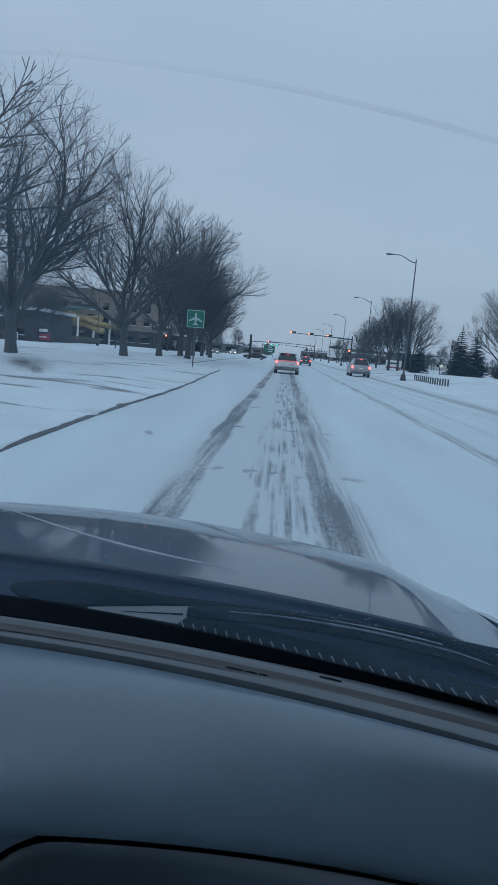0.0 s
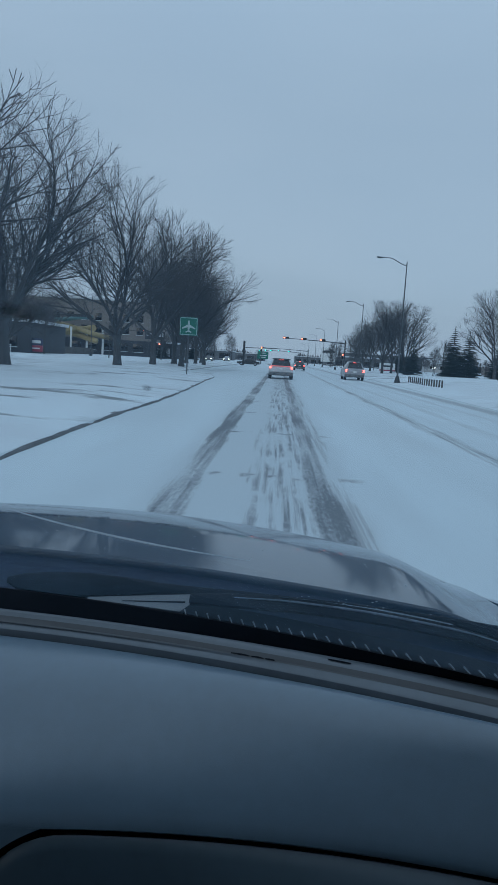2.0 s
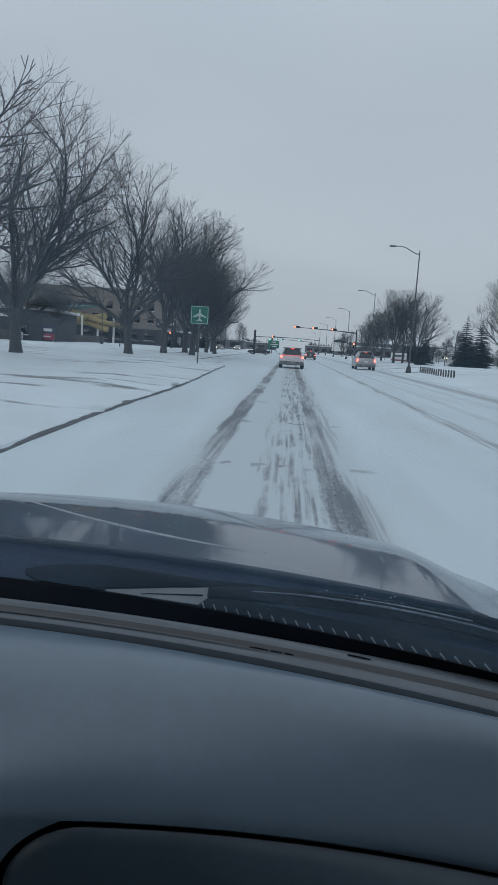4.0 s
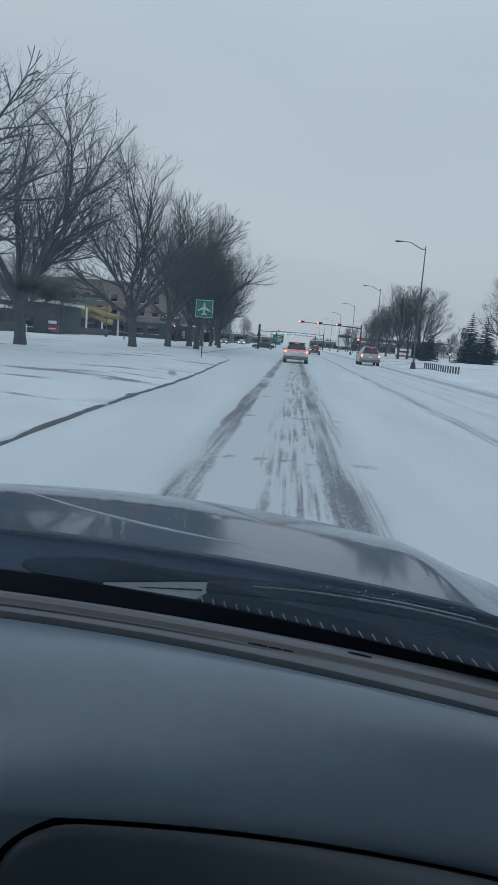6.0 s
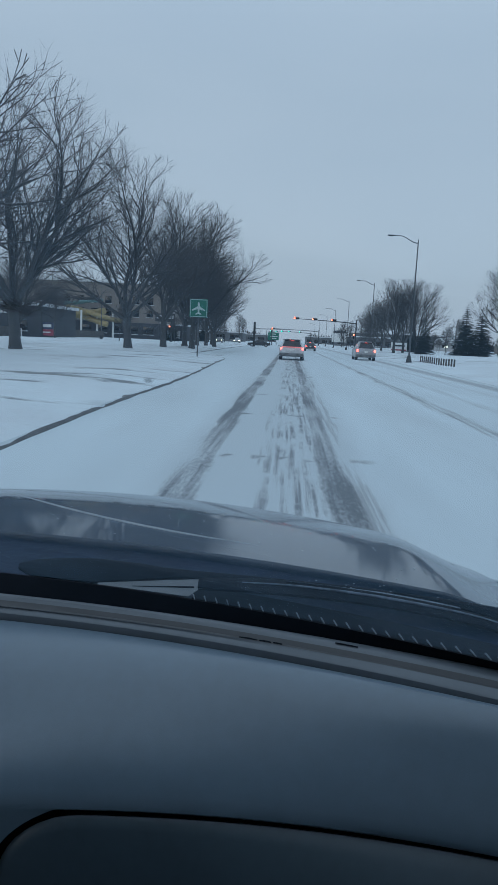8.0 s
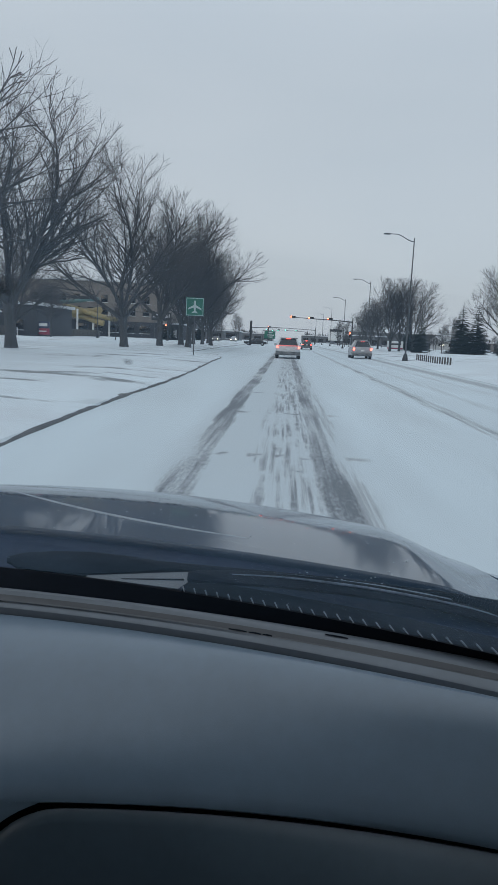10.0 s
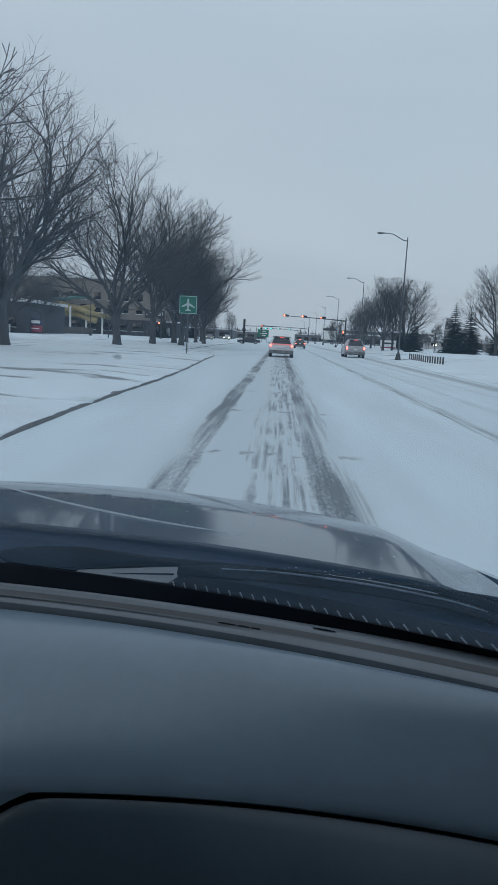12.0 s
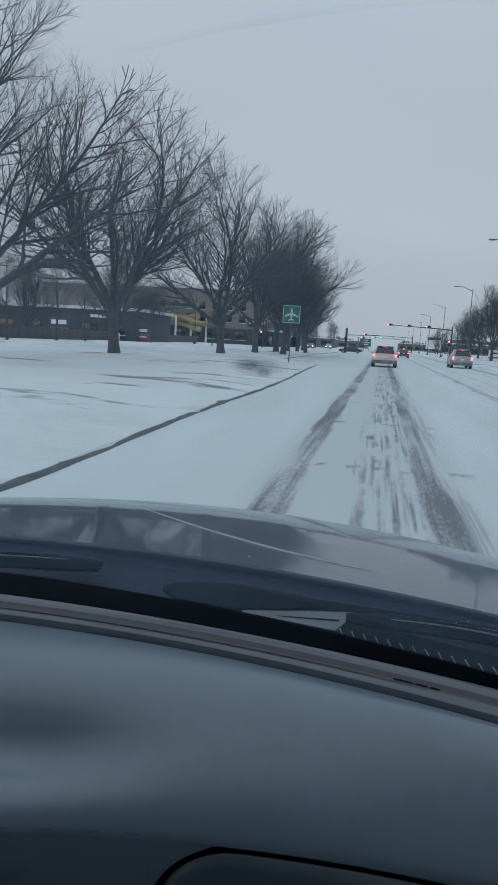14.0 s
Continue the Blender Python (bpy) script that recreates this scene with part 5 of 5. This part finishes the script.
# ---- vehicles ----
def vehicle(name, label, at, kind, paint, lit="tail", size=(4.6, 1.86, 1.68)):
    L, W, H = size
    car = thing(name, label, "car", "cars on the street", at)
    belt, sill = H * 0.60, 0.28

    def hull(outline, half, squeeze=0.0, edge=0.92):
        n = len(outline)
        cy, cz = sum(p[0] for p in outline) / n, sum(p[1] for p in outline) / n
        rows = []
        for s, k in ((-1, edge), (-0.985, 0.975), (-0.94, 1.0), (0, 1.0), (0.94, 1.0), (0.985, 0.975), (1, edge)):
            rows.append([(s * half * (1 - squeeze * max(0, z - belt)), cy + (y - cy) * k, cz + (z - cz) * k) for y, z in outline])
        g = Geo().sheet(rows, close=True)
        g.f.append(tuple(range(n)))
        g.f.append(tuple(reversed(range(6 * n, 7 * n))))
        return g

    b, f = -L / 2, L / 2
    low = [(b + 0.02, 0.42), (b, 0.62), (b + 0.03, 0.92), (b + 0.10, belt), (f - 1.35, belt + 0.02), (f - 0.5, belt - 0.06), (f - 0.12, belt - 0.16), (f, 0.62), (f - 0.03, 0.36), (f - 0.5, sill), (b + 0.5, sill)]
    part("body", hull(low, W / 2), paint, car)
    if kind == "sedan":
        cab = [(b + 0.55, belt - 0.02), (b + 1.3, H - 0.05), (b + 1.6, H), (f - 2.2, H), (f - 2.0, H - 0.04), (f - 1.2, belt)]
    else:
        cab = [(b + 0.08, belt - 0.02), (b + 0.42, H - 0.10), (b + 0.55, H - 0.01), (b + 1.2, H), (f - 2.2, H - 0.02), (f - 1.95, H - 0.08), (f - 1.25, belt)]
    part("cabin", hull(cab, W / 2 - 0.07, 0.56, 0.90), paint, car)

    def on_back(v, out=0.012):
        """A point of the slanted back of the cabin at height fraction v."""
        (y0, z0), (y1, z1) = cab[0], cab[1]
        return y0 + (y1 - y0) * v - out, z0 + (z1 - z0) * v

    ya, za = on_back(0.14)
    yb, zb = on_back(0.95)
    w0, w1 = W / 2 - 0.22, W / 2 - 0.42
    part("rear_window", Geo().sheet([[(-w0, ya, za), (w0, ya, za)], [(-w1, yb, zb), (w1, yb, zb)]]), M_DARKGLASS, car, "dark rear window dusted with snow", False)
    if kind == "suv":
        part("spoiler", Geo().box((0, cab[1][0] - 0.02, cab[1][1] + 0.03), (W - 0.5, 0.22, 0.05), 0.02), M_DARKGLASS, car)
    for s in (-1, 1):
        x = s * (W / 2 - 0.062)
        top = s * (W / 2 - 0.07 - 0.56 * (H - 0.13 - belt) * (W / 2 - 0.07) + 0.012)
        y0, y1 = cab[0][0] + 0.35, cab[-1][0] - 0.2
        part("side_window", Geo().sheet([[(x, y0, belt + 0.03), (x, y1, belt + 0.03)], [(top, cab[1][0] + 0.3, H - 0.13), (top, cab[-2][0] - 0.12, H - 0.13)]]), M_DARKGLASS, car, "", False)
        part("mirror", Geo().box((s * (W / 2 + 0.09), f - 1.55, belt + 0.08), (0.2, 0.1, 0.14), 0.03), paint, car)
        for yw in (b + 0.85, f - 0.9):
            wheel = part("wheel", Geo().tube([(s * (W / 2 - 0.24), yw, 0.34), (s * (W / 2 - 0.22), yw, 0.34), (s * (W / 2 - 0.01), yw, 0.34), (s * (W / 2 + 0.005), yw, 0.34)], [0.31, 0.35, 0.35, 0.31], 20), M_TYRE, car)
            part("rim", Geo().disc((s * (W / 2 + 0.008), yw, 0.34), 0.21, 0.02, (1, 0, 0), 14), M_RIM, wheel)
        tail = M_RED if lit == "tail" else M_LENS_OFF
        if kind == "suv":
            part("tail_lamp", Geo().box((s * (W / 2 - 0.13), b + 0.03, 0.92), (0.16, 0.10, 0.16 if name == "white_suv" else 0.26), 0.04), tail, car)
        else:
            part("tail_lamp", Geo().box((s * (W / 2 - 0.17), b + 0.03, 0.80), (0.26, 0.10, 0.14), 0.04), tail, car)
        part("headlamp", Geo().box((s * (W / 2 - 0.22), f - 0.06, 0.74), (0.3, 0.12, 0.14), 0.04), M_HEADLAMP if lit == "head" else M_DARKGLASS, car)
    if name == "white_suv":
        part("light_bar", Geo().box((0, b + 0.06, 1.045), (W - 0.36, 0.06, 0.05), 0.02), M_REDBAR, car, "dim red light bar across the tailgate")
    if lit == "tail":
        part("high_brake_lamp", Geo().box((0, cab[1][0] - 0.10, cab[1][1] + 0.02), (0.34, 0.05, 0.05), 0.015), M_RED, car)
    part("rear_bumper", Geo().box((0, b + 0.05, 0.44), (W - 0.04, 0.26, 0.22), 0.06), M_BUMPER, car, "grimy dark rear bumper")
    part("rear_valance", Geo().box((0, b + 0.06, 0.62), (W - 0.02, 0.22, 0.14), 0.05), paint, car)
    part("front_bumper", Geo().box((0, f - 0.05, 0.45), (W - 0.06, 0.22, 0.26), 0.06), M_BUMPER, car)
    part("number_plate", Geo().box((0, b - 0.005, 0.80), (0.31, 0.02, 0.15), 0.004), M_SIGNWHITE, car)
    return car


vehicle("white_suv", "white crossover ahead with red brake lights and a grimy bumper", pose(0.15, 57.5, 0, 0, 0, 0), "suv", M_WHITE, size=(4.6, 1.98, 1.70))
vehicle("silver_suv", "pale silver off-roader with tall glowing tail lamps", pose(7.3, 69, 0, 0, 0, 0), "suv", M_SILVER, size=(4.8, 1.92, 1.80))
vehicle("dark_sedan", "dark car crossing the junction side-on", pose(-6.6, 146, 0, 0, 0, 90), "sedan", M_DARKCAR, lit="none", size=(4.7, 1.82, 1.5))
vehicle("oncoming_car", "oncoming car with lit headlamps", pose(-19.5, 190, 0.12, 0, 0, 180), "sedan", M_DARKCAR, lit="head", size=(4.7, 1.82, 1.5))
vehicle("oncoming_car", "oncoming car with lit headlamps", pose(-16.5, 215, 0.12, 0, 0, 180), "suv", M_SILVER, lit="head")
vehicle("oncoming_car", "oncoming car with lit headlamps", pose(-12.5, 250, 0.12, 0, 0, 180), "sedan", M_DARKCAR, lit="head", size=(4.7, 1.82, 1.5))
vehicle("dark_car", "dark car ahead on the inner lane far off", pose(3.4, 118, 0), "sedan", M_DARKCAR, size=(4.7, 1.82, 1.5))


# ---- buildings ----
def windows(parent, x0, x1, y, z, w, h, n, mat=M_DARKGLASS):
    for k in range(n):
        x = x0 + (x1 - x0) * (k + 0.5) / n
        win = part("window", Geo().box((x, y - 0.02, z), (w, 0.08, h), 0.01), mat, parent)
        part("window_frame", Geo().box((x, y - 0.05, z - h / 2 - 0.06), (w + 0.2, 0.14, 0.1), 0.01), M_SIGNWHITE, win)


hall = thing("leisure_hall", "large grey-brown hall with water slides on its front", "building", "", pose(-62, 192, 0.2))
part("wall", Geo().box((0, 0, 6.8), (58, 36, 14.0), 0.05), M_STUCCO, hall)
part("roof", Geo().box((0, 0, 14.0), (59, 37, 0.6), 0.05), M_ROOF, hall)
part("wall_band", Geo().box((0, -18.1, 2.0), (58.2, 0.3, 4.0), 0.02), M_DARKWALL, hall)
windows(hall, -4, 28, -18.1, 9.5, 1.6, 1.8, 9)
windows(hall, -4, 28, -18.1, 6.4, 1.6, 1.8, 9)
windows(hall, -28, 28, -18.3, 2.2, 2.6, 2.0, 14)
for k, (m, z, r) in enumerate(((M_SLIDE, 3.6, 0.8), (M_SLIDE, 4.6, 0.7), (M_SLIDE_TEAL, 6.2, 0.5), (M_SLIDE, 5.6, 0.6))):
    pts = [(3 + 13 * t + 1.2 * k - 3 * (k == 2), -22.5 - 2.2 * math.sin(t * 7 + k), z + 1.6 - 3.0 * t * (1 if k % 2 else -0.4)) for t in span(0, 1, 22)]
    part("water_slide", Geo().tube(pts, r, 10), m, hall, "curved fibreglass water slide")
for k in range(5):
    part("slide_post", Geo().tube([(2 + 4 * k, -22.5, -0.4), (2 + 4 * k, -22.5, 6.5)], 0.25, 8), M_SIGNWHITE, hall)

shop = thing("low_building", "long dark low building with a white railing", "building", "", pose(-66, 118, 0.2))
part("wall", Geo().box((0, 0, 2.4), (52, 18, 5.4), 0.04), M_DARKWALL, shop)
part("roof", Geo().box((0, 0, 5.2), (53, 19, 0.5), 0.04), M_ROOF, shop)
windows(shop, -25, 25, -9.05, 1.8, 2.6, 1.6, 10)
for k in range(7):
    part("rail_post", Geo().box((-6 + 5 * k, -12, 0.6), (0.1, 0.1, 1.5), 0.01), M_SIGNWHITE, shop)
for z in (0.55, 1.25):
    part("rail", Geo().box((9, -12, z), (30.2, 0.08, 0.08), 0.01), M_SIGNWHITE, shop)
for k in range(4):
    part("sign_bar", Geo().box((18 + 0.75 * k, -9.15, 3.9), (0.6, 0.08, 0.5), 0.01), M_SIGNWHITE, shop)

annex = thing("low_building", "dark annex behind the shop sign", "building", "", pose(-34, 186, 0.2))
part("wall", Geo().box((0, 0, 1.8), (14, 14, 4.2), 0.04), M_DARKWALL, annex)
part("roof", Geo().box((0, 0, 4.0), (14.6, 14.6, 0.4), 0.04), M_ROOF, annex)
windows(annex, -6, 6, -7.05, 1.6, 1.0, 1.9, 5, M_PALEWALL)


def cottage(label, at, wide, wall):
    h = thing("house", label, "house", "houses behind the snow bank", at)
    part("wall", Geo().box((0, 0, 1.4), (wide, 9, 3.4), 0.03), wall, h)
    g = Geo().prism([(-wide / 2 - 0.5, 3.0), (wide / 2 + 0.5, 3.0), (wide / 2 - 1.5, 4.9), (-wide / 2 + 1.5, 4.9)], -5, 5)
    part("roof", g, M_ROOF, h, "snow-covered roof", False)
    windows(h, -wide / 2, wide / 2, -4.52, 1.7, 1.4, 1.1, 4)
    part("lit_window", Geo().box((-wide * 0.32, -4.6, 1.7), (1.3, 0.06, 0.8), 0.01), M_WINDOWLIGHT, h, "window lit from inside")
    part("door", Geo().box((wide * 0.12, -4.53, 1.0), (0.95, 0.1, 2.05), 0.01), M_DARKWALL, h)
    return h


cottage("white single-storey house with a snowy roof behind the bank", pose(62, 262, 0.4), 15, M_PALEWALL)
cottage("grey single-storey house with a snowy roof behind the bank", pose(84, 258, 0.4), 16, M_STUCCO)
cottage("pale house with a snowy roof beyond the spruces", pose(66, 170, 0.4), 14, M_PALEWALL)

for k, (x, y, w, d, z, mat) in enumerate(((-40, 300, 40, 20, 4.2, M_FARWALL), (-70, 360, 50, 30, 9, M_FARWALL), (34, 330, 26, 20, 5.0, M_FARWALL), (60, 400, 50, 30, 8, M_FARWALL), (-30, 480, 40, 20, 5, M_FARWALL), (25, 470, 30, 20, 5, M_FARWALL))):
    far = thing("shop_building", "low commercial building far down the street", "building", "far buildings", pose(x, y, 0))
    part("wall", Geo().box((0, 0, z / 2 - 0.2), (w, d, z), 0.05), mat, far)
    part("roof", Geo().box((0, 0, z - 0.1), (w + 0.6, d + 0.6, 0.5), 0.05), M_ROOF, far)
    windows(far, -w / 2, w / 2, -d / 2 - 0.02, 2.0, w / 9, 2.2, 6)

# fence along the back of the opposite carriageway
fence = thing("fence", "weathered dark board fence behind the far trees", "fence", "", pose(0, 0, 0))
for k in range(60):
    y = 40 + k * 2.0
    part("board", Geo().box((-43.5 + 0.02 * (k % 3), y, 0.95), (0.08, 1.94, 1.5), 0.01), M_FENCE, fence)

# ribbed snow fence posts on the bank
posts = thing("guard_posts", "row of short dark posts sunk in the snowy verge", "bollards")
for k in range(16):
    y = 63.4 - k * 0.95
    x = kerb_right(y) + 2.1
    part("post", Geo().box((x, y, verge_height(x, y) + 0.15), (0.11, 0.11, 0.75), 0.02), M_FENCE, posts)

# distant woods closing the view
rng = random.Random(9)
verts, faces = [], []
for k in range(2600):
    a = rng.uniform(-1.5, 1.5)
    r = rng.uniform(520, 620)
    x, y = math.sin(a) * r, math.cos(a) * r * 1.2
    if abs(x) < 16:
        continue
    h, w = rng.uniform(5, 12), rng.uniform(0.6, 1.8)
    m = len(verts)
    for j in range(4):
        verts += [(x + rng.uniform(-3, 3), y, 0), (x + rng.uniform(-3, 3), y + 0.5, 0), (x + rng.uniform(-2.5, 2.5), y, h * rng.uniform(0.6, 1))]
        faces.append((m + 3 * j, m + 3 * j + 1, m + 3 * j + 2))
me = bpy.data.meshes.new("far_woods")
me.from_pydata(verts, [], faces)
me.materials.append(M_TWIG)
tagged(new("far_woods", me), "grey bare woods along the horizon", "woods", "", "stuff")
